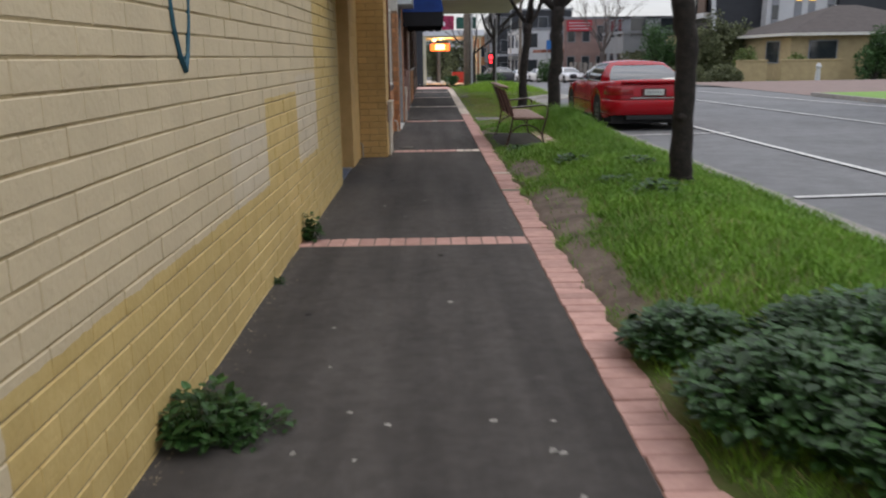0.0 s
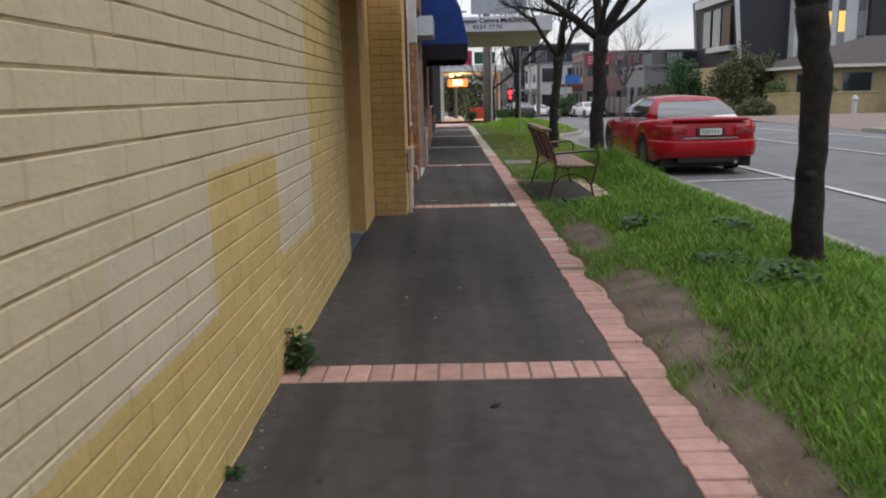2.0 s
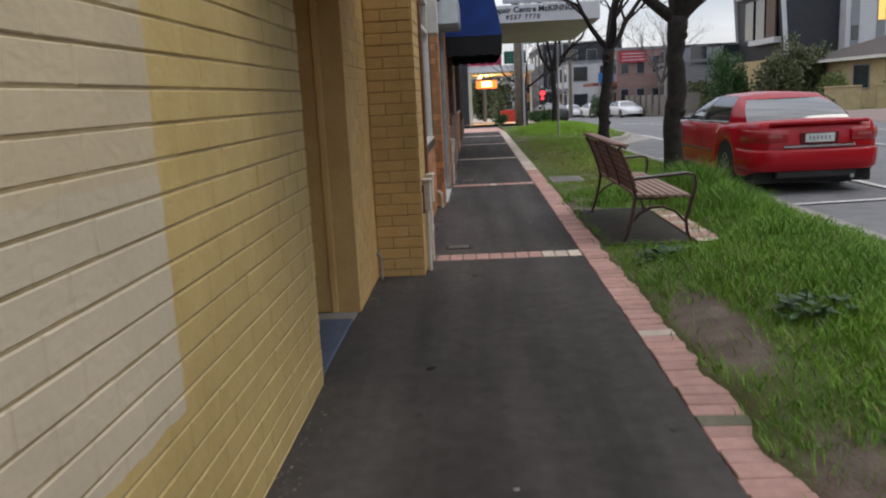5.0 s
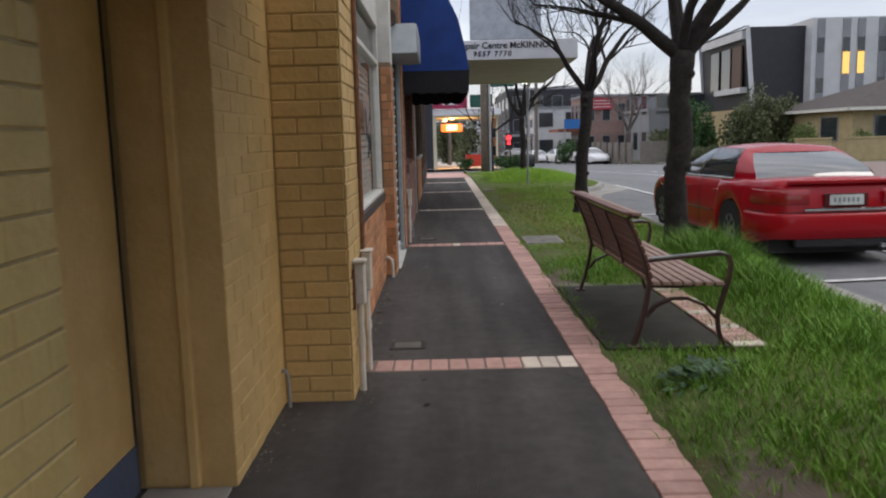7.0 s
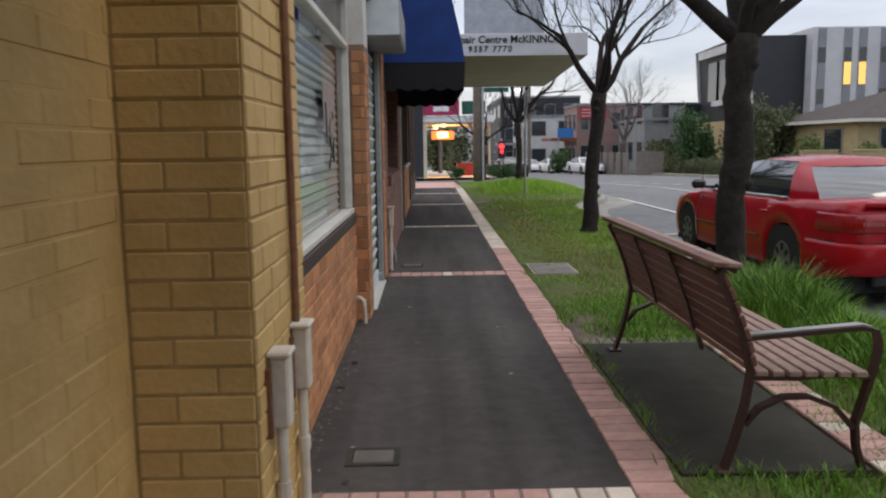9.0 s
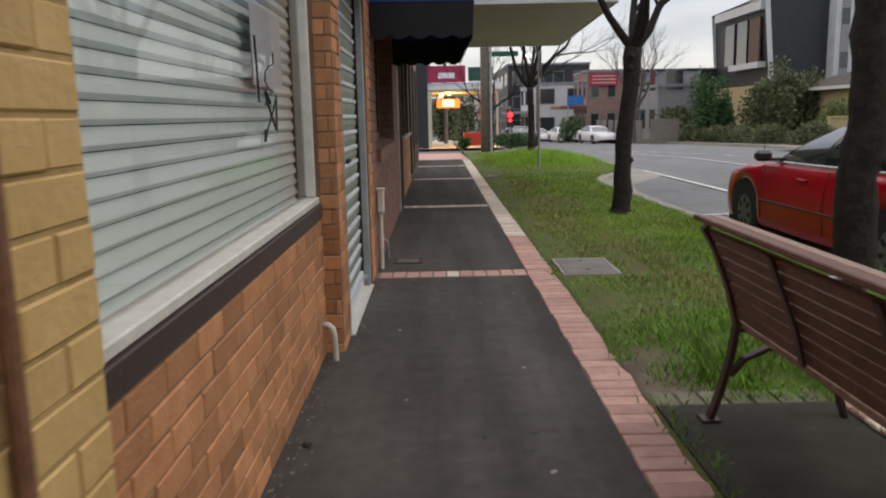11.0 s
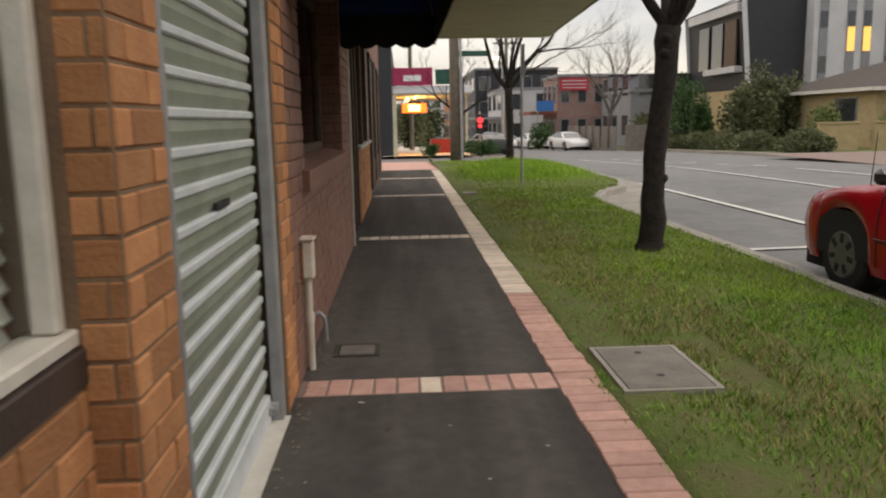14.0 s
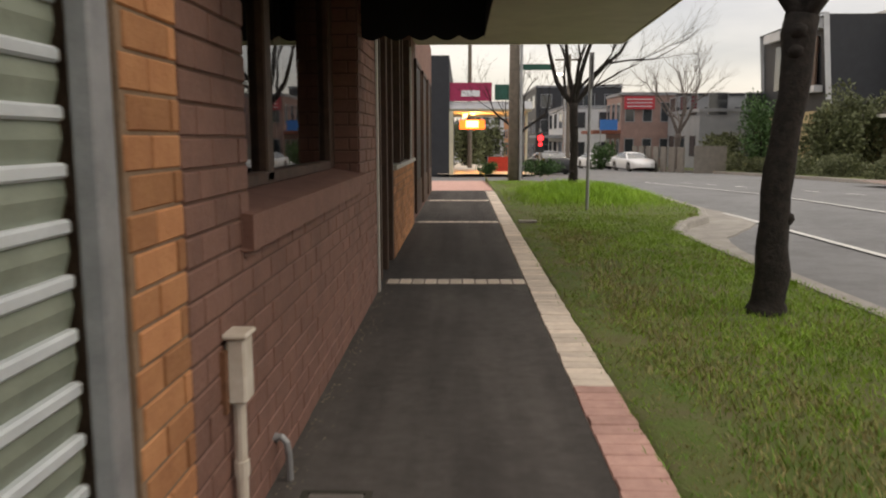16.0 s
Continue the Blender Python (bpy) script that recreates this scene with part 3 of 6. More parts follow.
# doorway with a painted door in a deep reveal
wall("wall_doorback", "dark wall closing the doorway recess", -1.75, -1.6, 8.46, 10.9, 0, 3.6, M_YDARK)
wall("wall_over_door", "ochre painted wall above the doorway", -1.6, XA - 0.004, 8.46, 9.76, 2.25, 3.6, M_YDARK)
tagged(part("door_sill", B(-1.34, -1.0, 9.56, 9.735, 0, 0.012), M_CONC), "worn grey concrete sill beside the door step", "sill", kind="structure")
step = part("door_step", B(-1.6, -1.0, 8.47, 9.55, 0, 0.02, 0.006), mat("blue_step_paint", (0.10, 0.14, 0.22), (0.07, 0.09, 0.14), rough=0.6, scale=9), None)
tagged(step, "low blue-grey painted concrete door step", "step", kind="structure")
door = thing("door_1", "closed ochre painted timber door set in the recess", "door", kind="structure")
part("door_leaf", B(-1.40, -1.36, 8.47, 9.685, 0.022, 2.2, 0.004), M_YDARK, door)
# Solid black strip: the shade in the gap is painted, not cast.
part("door_gap", B(-1.41, -1.372, 9.687, 9.738, 0.022, 2.2), M_INK, door, "black strip standing for the shade in the door gap")
part("kick_plate", B(-1.36, -1.350, 8.48, 9.68, 0.024, 0.22, 0.003), mat("kick_blue", (0.09, 0.12, 0.19), rough=0.5), door, "blue painted kick plate")
part("jamb", B(-1.355, -1.125, 9.74, 9.758, 0.013, 2.24, 0.004), M_YDARK, door)
part("jamb_stop", B(-1.165, -1.125, 9.715, 9.739, 0.013, 2.24, 0.005), M_YDARK, door)
w2 = wall("wall_pier_door", "ochre painted brick pier beside the doorway", -1.6, XA, 9.76, 10.79, 0, 3.6, M_YDARK)
bricks(w2, M_YDARK, (XA, 9.76, 0), UY, 1.03, -0.0326, 3.5, (0, 1.08, 0, 2.2), proud=0.002, course=0.0862, run=0.25, joint=0.007)
XB = -0.618
w3 = wall("wall_pier_corner", "ochre painted brick corner pier", -1.6, XB, 10.79, 11.67, 0, 3.6, M_YMORT)
bricks(w3, M_YDARK, (XA + 0.006, 10.79, 0), UX, 0.36, -0.0326, 3.5, (0, 0.4, 0, 2.3), proud=0.004, course=0.0862, run=0.25)
bricks(w3, M_YDARK, (XB, 10.79, 0), UY, 0.88, -0.0326, 3.5, (0, 0.9, 0, 2.3), proud=0.005, off=0.12, course=0.0862, run=0.25)

# shop window over an orange brick dwarf wall
XD = -0.70
w4 = wall("wall_dwarf", "orange brick dwarf wall under the shop window", -0.95, XD, 11.67, 14.72, 0, 0.78, M_OMORT)
bricks(w4, M_ORANGE, (XD, 11.67, 0), UY, 3.05, 0, 0.774, (0, 3.1, 0, 0.78))
sill = part("window_sill", B(-0.95, XD + 0.012, 11.674, 14.72, 0.782, 0.86, 0.004), M_SILL)
tagged(sill, "dark brown tiled sill under the shop window", "window sill", kind="structure")
wall("wall_over_window", "cream render above the shop window", -0.95, -0.72, 11.674, 14.72, 2.55, 3.6, M_FRAME)
win = thing("window_1", "large shop window with white frame and lowered blinds", "window", kind="structure")
fx0, fx1 = -0.80, -0.715
part("bottom_rail", B(fx0, fx1 + 0.015, 11.674, 14.72, 0.862, 0.90, 0.006), M_FRAME, win)
part("transom", B(fx0, fx1, 11.674, 14.72, 2.12, 2.17, 0.006), M_FRAME, win)
part("head_rail", B(fx0, fx1, 11.674, 14.72, 2.49, 2.548, 0.006), M_FRAME, win)
for y in (11.676, 14.655):
    part("stile", B(fx0 + 0.03, fx1, y, y + 0.04, 0.902, 2.488, 0.006), M_FRAME, win)
for z0, z1 in ((0.92, 2.12), (2.17, 2.49)):
    pn = part("pane", sheet(-0.76, 11.716, 14.655, z0, z1), GL_SHOP, win, "clear shop glass")
    pn.visible_shadow = False
blind = thing("venetian_blind", "pale green-white horizontal blind closed behind the glass", "blind")
for k in range(21):
    z = 0.856 + k * 0.0589
    m = Mesh().add([(-0.83, 11.7, z), (-0.83, 14.69, z), (-0.814, 14.69, z + 0.014), (-0.814, 11.7, z + 0.014), (-0.834, 11.7, z + 0.056), (-0.834, 14.69, z + 0.056), (-0.85, 11.7, z), (-0.85, 14.69, z)],
                  [(0, 1, 2, 3), (3, 2, 5, 4), (0, 6, 7, 1), (6, 4, 5, 7)])
    part("slat", m, M_BLIND, blind)
wall("wall_shop_inside", "near-black wall painting the dimness inside the shop", -2.6, -2.5, 11.62, 26, 0, 3.6, M_WALLIN)
# White sheet that paints in a pale reflection on the glass.
pale_sheet = part("window_notice", B(-0.775, -0.7735, 13.60, 14.2, 1.47, 1.80), M_SIGN)
tagged(pale_sheet, "blank white sheet standing for a pale reflection in the shop glass", "notice")
# scribble on the glass
tag1 = Mesh()
for pts, r in (([(13.90, 1.62), (13.90, 1.57), (13.80, 1.555), (13.73, 1.53), (13.715, 1.49), (13.76, 1.465), (13.86, 1.455), (13.74, 1.425), (13.70, 1.39)], 0.0035),
               ([(13.70, 1.45), (13.74, 1.40), (13.83, 1.33), (13.905, 1.281)], 0.005),
               ([(13.905, 1.281), (13.915, 1.36), (13.932, 1.436)], 0.005),
               ([(13.932, 1.43), (13.84, 1.36), (13.72, 1.29), (13.66, 1.241)], 0.0045),
               ([(13.67, 1.29), (13.66, 1.241)], 0.006), ([(13.72, 1.445), (13.80, 1.40)], 0.006),
               ([(13.56, 1.66), (13.575, 1.53), (13.582, 1.401)], 0.005)):
    tag1.tube([(-0.752, y, z) for y, z in pts], r, 5)
tagged(part("glass_scribble", tag1, M_INK), "black marker scribble on the shop glass", "graffiti")

# orange brick pier, roller shutter, second pier
XO = -0.60
w5 = wall("wall_pier_orange", "orange brick pier with worn edges", -0.95, XO, 14.72, 15.04, 0, 2.16, M_OMORT)
bricks(w5, M_ORANGE, (-0.70, 14.72, 0), UX, 0.10, -0.035, 2.115, (0, 0.2, 0, 2.2), off=0.06)
bricks(w5, M_ORANGE, (XO, 14.72, 0), UY, 0.32, -0.035, 2.115, (0, 0.4, 0, 2.2), off=0.03)
wall("wall_pier_top", "cream painted render above the orange pier", -0.95, XO + 0.004, 14.72, 15.04, 2.16, 3.6, M_FRAME)
shut = thing("roller_shutter", "closed pale green metal roller shutter with white ribs", "roller shutter")
XS = -0.66
for k in range(19):
    z = 0.13 + k * 0.111
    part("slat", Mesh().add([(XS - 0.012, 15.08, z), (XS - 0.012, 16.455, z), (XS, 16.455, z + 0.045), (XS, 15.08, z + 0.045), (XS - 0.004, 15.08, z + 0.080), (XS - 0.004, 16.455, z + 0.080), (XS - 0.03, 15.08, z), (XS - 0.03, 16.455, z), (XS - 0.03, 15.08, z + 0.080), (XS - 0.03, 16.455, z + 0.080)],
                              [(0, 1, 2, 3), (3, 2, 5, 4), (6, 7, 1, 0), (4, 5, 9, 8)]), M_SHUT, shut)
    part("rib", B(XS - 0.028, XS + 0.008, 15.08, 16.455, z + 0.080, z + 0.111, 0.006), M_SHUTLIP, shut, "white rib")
for y, y1 in ((15.042, 15.08), (16.457, 16.546)):
    part("guide_rail", B(-0.645, XO + 0.006, y, y1, 0.0, 2.3, 0.006), M_GALV, shut, "grey metal guide rail")
part("bottom_bar", B(XS - 0.03, XS + 0.016, 15.08, 16.455, 0.008, 0.13, 0.006), M_SHUTLIP, shut)
part("slot", B(XS, XS + 0.012, 15.73, 15.92, 1.022, 1.046), M_INK, shut, "dark letter slot")
for y in (15.2, 16.44):
    part("lock", Mesh().tube([(XS + 0.01, y, 0.075), (XS + 0.05, y, 0.075)], 0.026, 8).box(XS, XS + 0.03, y - 0.05, y + 0.05, 0.05, 0.09, 0.004), M_GALV, shut, "dark padlock")
sillp = part("shutter_threshold", B(-0.7, XO + 0.03, 15.05, 16.51, 0, 0.008), M_FRAME)
tagged(sillp, "white painted concrete threshold under the shutter", "threshold", kind="structure")
sbox = thing("shutter_box", "grey metal shutter housing with a brown motor", "shutter housing")
part("housing", B(-0.72, -0.33, 15.3, 16.6, 2.30, 2.62, 0.02), M_GALV, sbox)
part("end_plate", B(-0.71, -0.34, 15.29, 15.299, 2.31, 2.61, 0.0), M_SHUTLIP, sbox)
part("motor", Mesh().tube([(-0.62, 15.1, 2.66), (-0.62, 15.4, 2.66)], 0.08, 12), M_TIMBER, sbox, "brown motor")
wall("wall_over_shutter", "render above the roller shutter", -0.95, -0.70, 15.04, 16.51, 2.3, 3.6, M_FRAME)
XR = -0.585
w6 = wall("wall_pier_buff", "buff orange brick pier beside the shutter", -0.95, XR, 16.55, 16.88, 0, 3.6, M_OMORT)
bricks(w6, M_ORANGE, (XR, 16.55, 0), UY, 0.33, 0.008, 3.53, (0, 0.4, 0, 2.2), off=0.1)

# brown painted front with recessed window
w7 = wall("wall_brown", "brown painted brick wall under a recessed window", -1.1, XR, 16.88, 21.35, 0, 1.02, M_BMORT)
bricks(w7, M_BROWN, (XR, 16.88, 0), UY, 4.47, 0, 1.032, (0, 4.47, 0, 1.05))
w8 = wall("wall_brown_near", "brown painted brick reveal before the window", -1.1, XR, 16.88, 17.48, 1.02, 3.6, M_BMORT)
bricks(w8, M_BROWN, (XR, 16.88, 0.0), UY, 0.6, 1.032, 3.53, (0, 0.6, 1, 2.4))
w9 = wall("wall_brown_far", "brown painted brick reveal past the window", -1.1, XR, 20.3, 21.35, 1.02, 3.6, M_BMORT)
bricks(w9, M_BROWN, (XR, 20.3, 0.0), UY, 1.05, 1.032, 3.53, (0, 1.1, 1, 2.4))
bricks(w9, M_BROWN, (-0.9, 20.3, 0.0), UX, 0.315, 1.032, 3.53, None)
wall("wall_brown_head", "brown painted lintel over the window", -1.1, XR - 0.004, 17.48, 20.3, 2.35, 3.6, M_BROWN)
win2 = thing("window_2", "old dark timber window reflecting bare trees", "window", kind="structure")
part("window_sill", Mesh().add([(-1.0, 17.48, 1.02), (-1.0, 20.3, 1.02), (-0.54, 20.36, 1.0), (-0.54, 17.38, 1.0), (-1.0, 17.48, 1.12), (-1.0, 20.3, 1.12), (-0.54, 20.36, 1.045), (-0.54, 17.38, 1.045), (-0.54, 17.38, 0.93), (-0.54, 20.36, 0.93), (-0.585, 20.36, 0.93), (-0.585, 17.38, 0.93)],
                               [(4, 5, 6, 7), (7, 6, 9, 8), (8, 9, 10, 11), (4, 7, 8, 11, 0), (5, 1, 10, 9, 6), (0, 11, 10, 1)]), M_BROWN, win2, "sloping brown painted sill")
for y0, y1 in ((17.48, 17.58), (18.44, 18.56), (20.14, 20.3)):
    part("stile", B(-0.83, -0.75, y0, y1, 1.09, 2.35, 0.008), M_TIMBER, win2)
part("head_rail", B(-0.83, -0.75, 17.58, 20.14, 2.24, 2.349, 0.008), M_TIMBER, win2)
part("bottom_rail", B(-0.83, -0.75, 17.58, 20.14, 1.08, 1.14, 0.008), M_TIMBER, win2)
for y0, y1 in ((17.58, 18.44), (18.56, 20.14)):
    part("pane", sheet(-0.79, y0, y1, 1.14, 2.24), GL_DARK, win2)
# Dark sheet that stands in for the depth of an unlit room.
wall("wall_window_back", "near-black sheet standing for the unlit room behind the old window", -1.5, -1.45, 16.88, 21.35, 0, 3.6, M_WALLIN)

# timber doorway posts and shopfront beyond
door2 = thing("door_2", "dark brown timber shop entry with tall posts", "door", kind="structure")
XT = -0.60
for y0, d in ((21.36, 0.10), (21.9, 0.08), (22.5, 0.08), (23.1, 0.09)):
    part("post", B(XT - 0.15, XT + (0.02 if y0 < 21.5 else 0.0), y0, y0 + d, 0, 3.0, 0.008), M_TIMBER, door2)
part("door_leaf", B(XT - 0.30, XT - 0.26, 21.46, 23.1, 0.02, 2.3), M_TIMBER, door2)
part("head", B(XT - 0.3, XT - 0.01, 21.46, 23.19, 2.3, 3.59), M_TIMBER, door2)
part("edge_strip", B(XT + 0.021, XT + 0.035, 21.37, 21.44, 0, 2.6), M_FRAME, door2, "pale worn edge strip")
w10 = wall("wall_buff_far", "buff brick wall under a narrow shop window", -1.0, -0.60, 23.2, 26.6, 0, 0.95, M_OMORT)
bricks(w10, M_ORANGE, (-0.60, 23.2, 0), UY, 3.4, 0, 0.946, (0, 1.5, 0, 1))
win3 = thing("window_3", "brown framed shop window with white sill", "window", kind="structure")
part("window_sill", B(-0.95, -0.56, 23.2, 26.6, 0.952, 1.0, 0.006), M_FRAME, win3)
for k in range(5):
    part("mullion", B(-0.85, -0.62 + (0.03 if k % 2 else 0), 23.2 + k * 0.83, 23.28 + k * 0.83, 1.0, 2.6, 0.006), M_TIMBER if k < 4 else M_FRAME, win3)
part("pane", sheet(-0.755, 23.28, 26.52, 1.0, 2.6), GL_DARK, win3)
wall("wall_front_upper", "brown painted wall above the shopfronts", -1.1, -0.62, 21.35, 26.6, 3.0, 3.6, M_BROWN)
w11 = wall("wall_cream_end", "brown painted shopfront before the corner", -1.2, -0.62, 26.6, 34.2, 0, 3.4, M_BROWN)
for y in (27.2, 29.4, 31.6):
    ws = thing("window_4", "narrow shopfront window in a dark timber frame", "window", "far shopfront windows", kind="structure")
    part("frame", Mesh().box(-0.64, -0.58, y, y + 0.07, 0.1, 2.5).box(-0.64, -0.58, y + 1.5, y + 1.57, 0.1, 2.5).box(-0.64, -0.58, y, y + 1.57, 2.43, 2.5).box(-0.64, -0.58, y + 0.07, y + 1.5, 0.1, 0.6), M_TIMBER, ws)
    part("pane", B(-0.63, -0.60, y + 0.07, y + 1.5, 0.6, 2.43), M_DUSTY, ws)

# roofs and body of the shops
wall("roof_shops", "flat roof over the row of shops", -9, -0.60, -9, 34.2, 3.6, 3.75, M_GREYB)
wall("wall_rear", "plain wall closing the shops", -9.2, -9, -9, 34.2, 0, 3.75, M_GREYB)
wall("wall_shops_south", "plain end wall of the shops", -9, -1.6, -9.2, -9, 0, 3.75, M_GREYB)
wall("wall_shops_north", "plain end wall of the shops", -9, -1.2, 34.0, 34.2, 0, 3.6, M_GREYB)
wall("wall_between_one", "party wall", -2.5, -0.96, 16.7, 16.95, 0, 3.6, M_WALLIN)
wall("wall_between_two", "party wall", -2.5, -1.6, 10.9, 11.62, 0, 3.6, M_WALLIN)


# ---- unseen shade roof, awning, sign canopy ----
# Added out of view, only to darken the doorway recess and its piers.
shade_roof = thing("verandah", "unseen boarded roof added to shade the painted shop doorway", "verandah")
part("boards", B(-1.6, 1.1, 7.6, 10.4, 2.40, 2.48), M_TIMBER, shade_roof)
part("beam", B(1.1, 1.16, 7.55, 10.45, 2.38, 2.75), M_TIMBER, shade_roof)
part("end_board", B(-0.98, 1.1, 7.55, 7.59, 2.38, 2.75), M_TIMBER, shade_roof)

aw = thing("canopy_awning", "blue canvas awning with a black scalloped valance", "awning")
AY0, AY1 = 17.05, 20.5
prof = [(-0.58, 3.45), (-0.2, 3.40), (0.02, 3.20), (0.16, 2.9), (0.25, 2.5), (0.29, 2.26)]
part("canvas", Mesh().grid([[(x, AY0, z) for x, z in prof], [(x, (AY0 + AY1) / 2, z - 0.01) for x, z in prof], [(x, AY1, z) for x, z in prof]]), M_BLUE, aw)
endp = [(x, z) for x, z in prof] + [(-0.58, 2.26)]
for y in (AY0, AY1):
    part("end_panel", Mesh().add([(x, y + 0.004, z) for x, z in endp] + [(x, y - 0.004, z) for x, z in endp], [tuple(range(len(endp))), tuple(range(len(endp), 2 * len(endp)))]), M_BLUE, aw)


def scallop(p0, p1, n, top, low):
    m = Mesh()
    rows = []
    k = n * 8
    for i in range(k + 1):
        x, y = p0[0] + (p1[0] - p0[0]) * i / k, p0[1] + (p1[1] - p0[1]) * i / k
        z = low + 0.035 * (1 - abs(math.sin(math.pi * i / 8)))
        rows.append([(x, y, top), (x * 1.0 - 0.015, y, z)])
    return m.grid(rows)


part("valance", scallop((0.292, AY0), (0.292, AY1), 20, 2.262, 1.96), M_BLACK, aw, "black scalloped valance")
part("valance", scallop((-0.58, AY0), (0.292, AY0), 5, 2.262, 1.96), M_BLACK, aw, "black scalloped valance")
part("valance", scallop((-0.58, AY1), (0.292, AY1), 5, 2.262, 1.96), M_BLACK, aw, "black scalloped valance")
part("hoop", Mesh().tube([(x - 0.02, AY0 + 0.02, z - 0.02) for x, z in prof], 0.012, 6), M_GALV, aw)
part("hoop", Mesh().tube([(x - 0.02, AY1 - 0.02, z - 0.02) for x, z in prof], 0.012, 6), M_GALV, aw)

CY0, CY1, CX1, CZ = 21.05, 27.7, 2.38, 2.775
can = thing("sign_canopy", "cantilevered cream canopy with a white lettered fascia", "canopy")
part("soffit", Mesh().prism([(-0.62, CY0 + 0.05), (CX1, CY0 + 0.05), (CX1 + 0.27, CY1), (-0.62, CY1)], CZ, CZ + 0.05), M_CREAM, can)
fas = part("fascia", B(-0.60, CX1 + 0.02, CY0, CY0 + 0.045, CZ - 0.01, CZ + 0.33, 0.004), M_SIGN, can, "white fascia with black lettering")
part("side_fascia", Mesh().prism([(CX1 + 0.004, CY0 + 0.05), (CX1 + 0.03, CY0 + 0.05), (CX1 + 0.30, CY1), (CX1 + 0.274, CY1)], CZ - 0.01, CZ + 0.33), M_CREAM, can)
part("back_fascia", B(-0.6, CX1 + 0.27, CY1 + 0.002, CY1 + 0.03, CZ - 0.01, CZ + 0.33), M_CREAM, can)
part("deck", B(-0.62, CX1, CY0 + 0.05, CY1, CZ + 0.28, CZ + 0.31), M_GREYB, can)


def lettering(name, body, x, y, z, size, material, parent, label="", face=0.0, align="LEFT", shear=0.0, bold=0.012, spacing=1.0):
    cu = bpy.data.curves.new(name, "FONT")
    cu.body, cu.size, cu.extrude, cu.align_x, cu.shear, cu.offset, cu.space_character = body, size, 0.003, align, shear, bold * size, spacing
    ob = new(name + "_curve", cu)
    dg = bpy.context.evaluated_depsgraph_get()
    me = bpy.data.meshes.new_from_object(ob.evaluated_get(dg))
    bpy.data.objects.remove(ob)
    me.materials.clear()
    me.materials.append(material)
    o = part(name, me, material, parent, label)
    o.matrix_basis = pose(x, y, z, 90, 0, face)
    return o


lettering("lettering", "Repair Centre McKINNON", 0.22, CY0 - 0.004, CZ + 0.185, 0.158, M_INK, can, "black company line", bold=0.02)
lettering("lettering", "9557 7770", 0.52, CY0 - 0.004, CZ + 0.05, 0.125, M_INK, can, "black telephone number", bold=0.03, spacing=1.3, shear=0.12)
board = thing("roof_board", "pale grey-blue billboard on posts above the canopy", "billboard")
part("panel", B(0.55, 2.0, 23.0, 23.08, 3.35, 4.55, 0.01), mat("board_paint", (0.42, 0.45, 0.50), rough=0.6), board)
for x in (0.75, 1.8):
    part("post", B(x, x + 0.06, 23.09, 23.15, CZ + 0.33, 4.4), M_GALV, board)


# ---- pipes and boxes on the walls ----
def conduit(x, y, ztop, zbox0, zbox1, rust=True):
    c = thing("wall_conduit", "white plastic conduit with a cover box on the wall", "conduit", "conduits")
    part("cover_box", Mesh().box(x + 0.012, x + 0.07, y - 0.045, y + 0.045, zbox0, zbox1, 0.008).box(x + 0.002, x + 0.08, y - 0.055, y + 0.055, zbox1, zbox1 + 0.018, 0.006), M_PVC, c)
    part("lower_pipe", Mesh().tube([(x + 0.035, y, zbox0), (x + 0.035, y, 0.25), (x + 0.035, y, 0.0)], 0.019, 10), M_PVC, c)
    part("collar", Mesh().tube([(x + 0.035, y, 0.26), (x + 0.035, y, 0.31)], 0.024, 10), M_PVC, c)
    if rust:
        part("riser", Mesh().tube([(x + 0.022, y, zbox1), (x + 0.022, y, ztop)], 0.014, 8), M_RUST, c, "rusty steel riser")
    part("side_strap", B(x, x + 0.02, y - 0.075, y - 0.046, zbox0 - 0.02, zbox1 - 0.03), M_RUST, c)


conduit(XB, 10.96, 0.75, 0.50, 0.73, False)
conduit(XB, 11.36, 3.5, 0.50, 0.73)
conduit(XR, 17.19, 0.7, 0.50, 0.70, False)


def elbow(x, y, h, label, k=1.0, material=None):
    e = thing("waste_pipe", label, "pipe", "waste pipes")
    part("bend", Mesh().tube([(x, y, h), (x + 0.05 * k, y, h + 0.005), (x + 0.085 * k, y, h - 0.02), (x + 0.095 * k, y, h - 0.06), (x + 0.1 * k, y, 0.0)], 0.022 * k, 10), material or M_PVC, e)
    part("collar", Mesh().tube([(x, y, h), (x + 0.03 * k, y, h)], 0.03 * k, 10), M_GALV, e)
    return e


elbow(XD, 14.56, 0.2, "short white plastic waste pipe low on brickwork", 0.75)
elbow(XR, 17.72, 0.17, "short stained metal waste pipe low on brickwork", 0.6, M_GALV)
elbow(XA, 10.70, 0.2, "short grey metal pipe low on the painted pier", 0.4, M_GALV)

# spray loops on the cream paint
def ring(y, z, h, w, bottom):
    return Mesh().tube([(XA + 0.008, y + w * s, z + dz) for s, dz in ((-1, h), (-0.95, h * 0.5), (-0.7, 0.16), (-0.35, 0.05), (0, 0), (0.35, 0.06), (0.7, 0.18), (0.95, h * 0.5), (1, h))], [0.008, 0.009, 0.011, 0.013, 0.016, 0.012, 0.009, 0.008, 0.006], 6)


tagged(part("spray_loop", ring(3.19, 1.30, 0.75, 0.14, 0), M_SPRAY), "dark teal spray-painted loop on the cream wall", "graffiti")

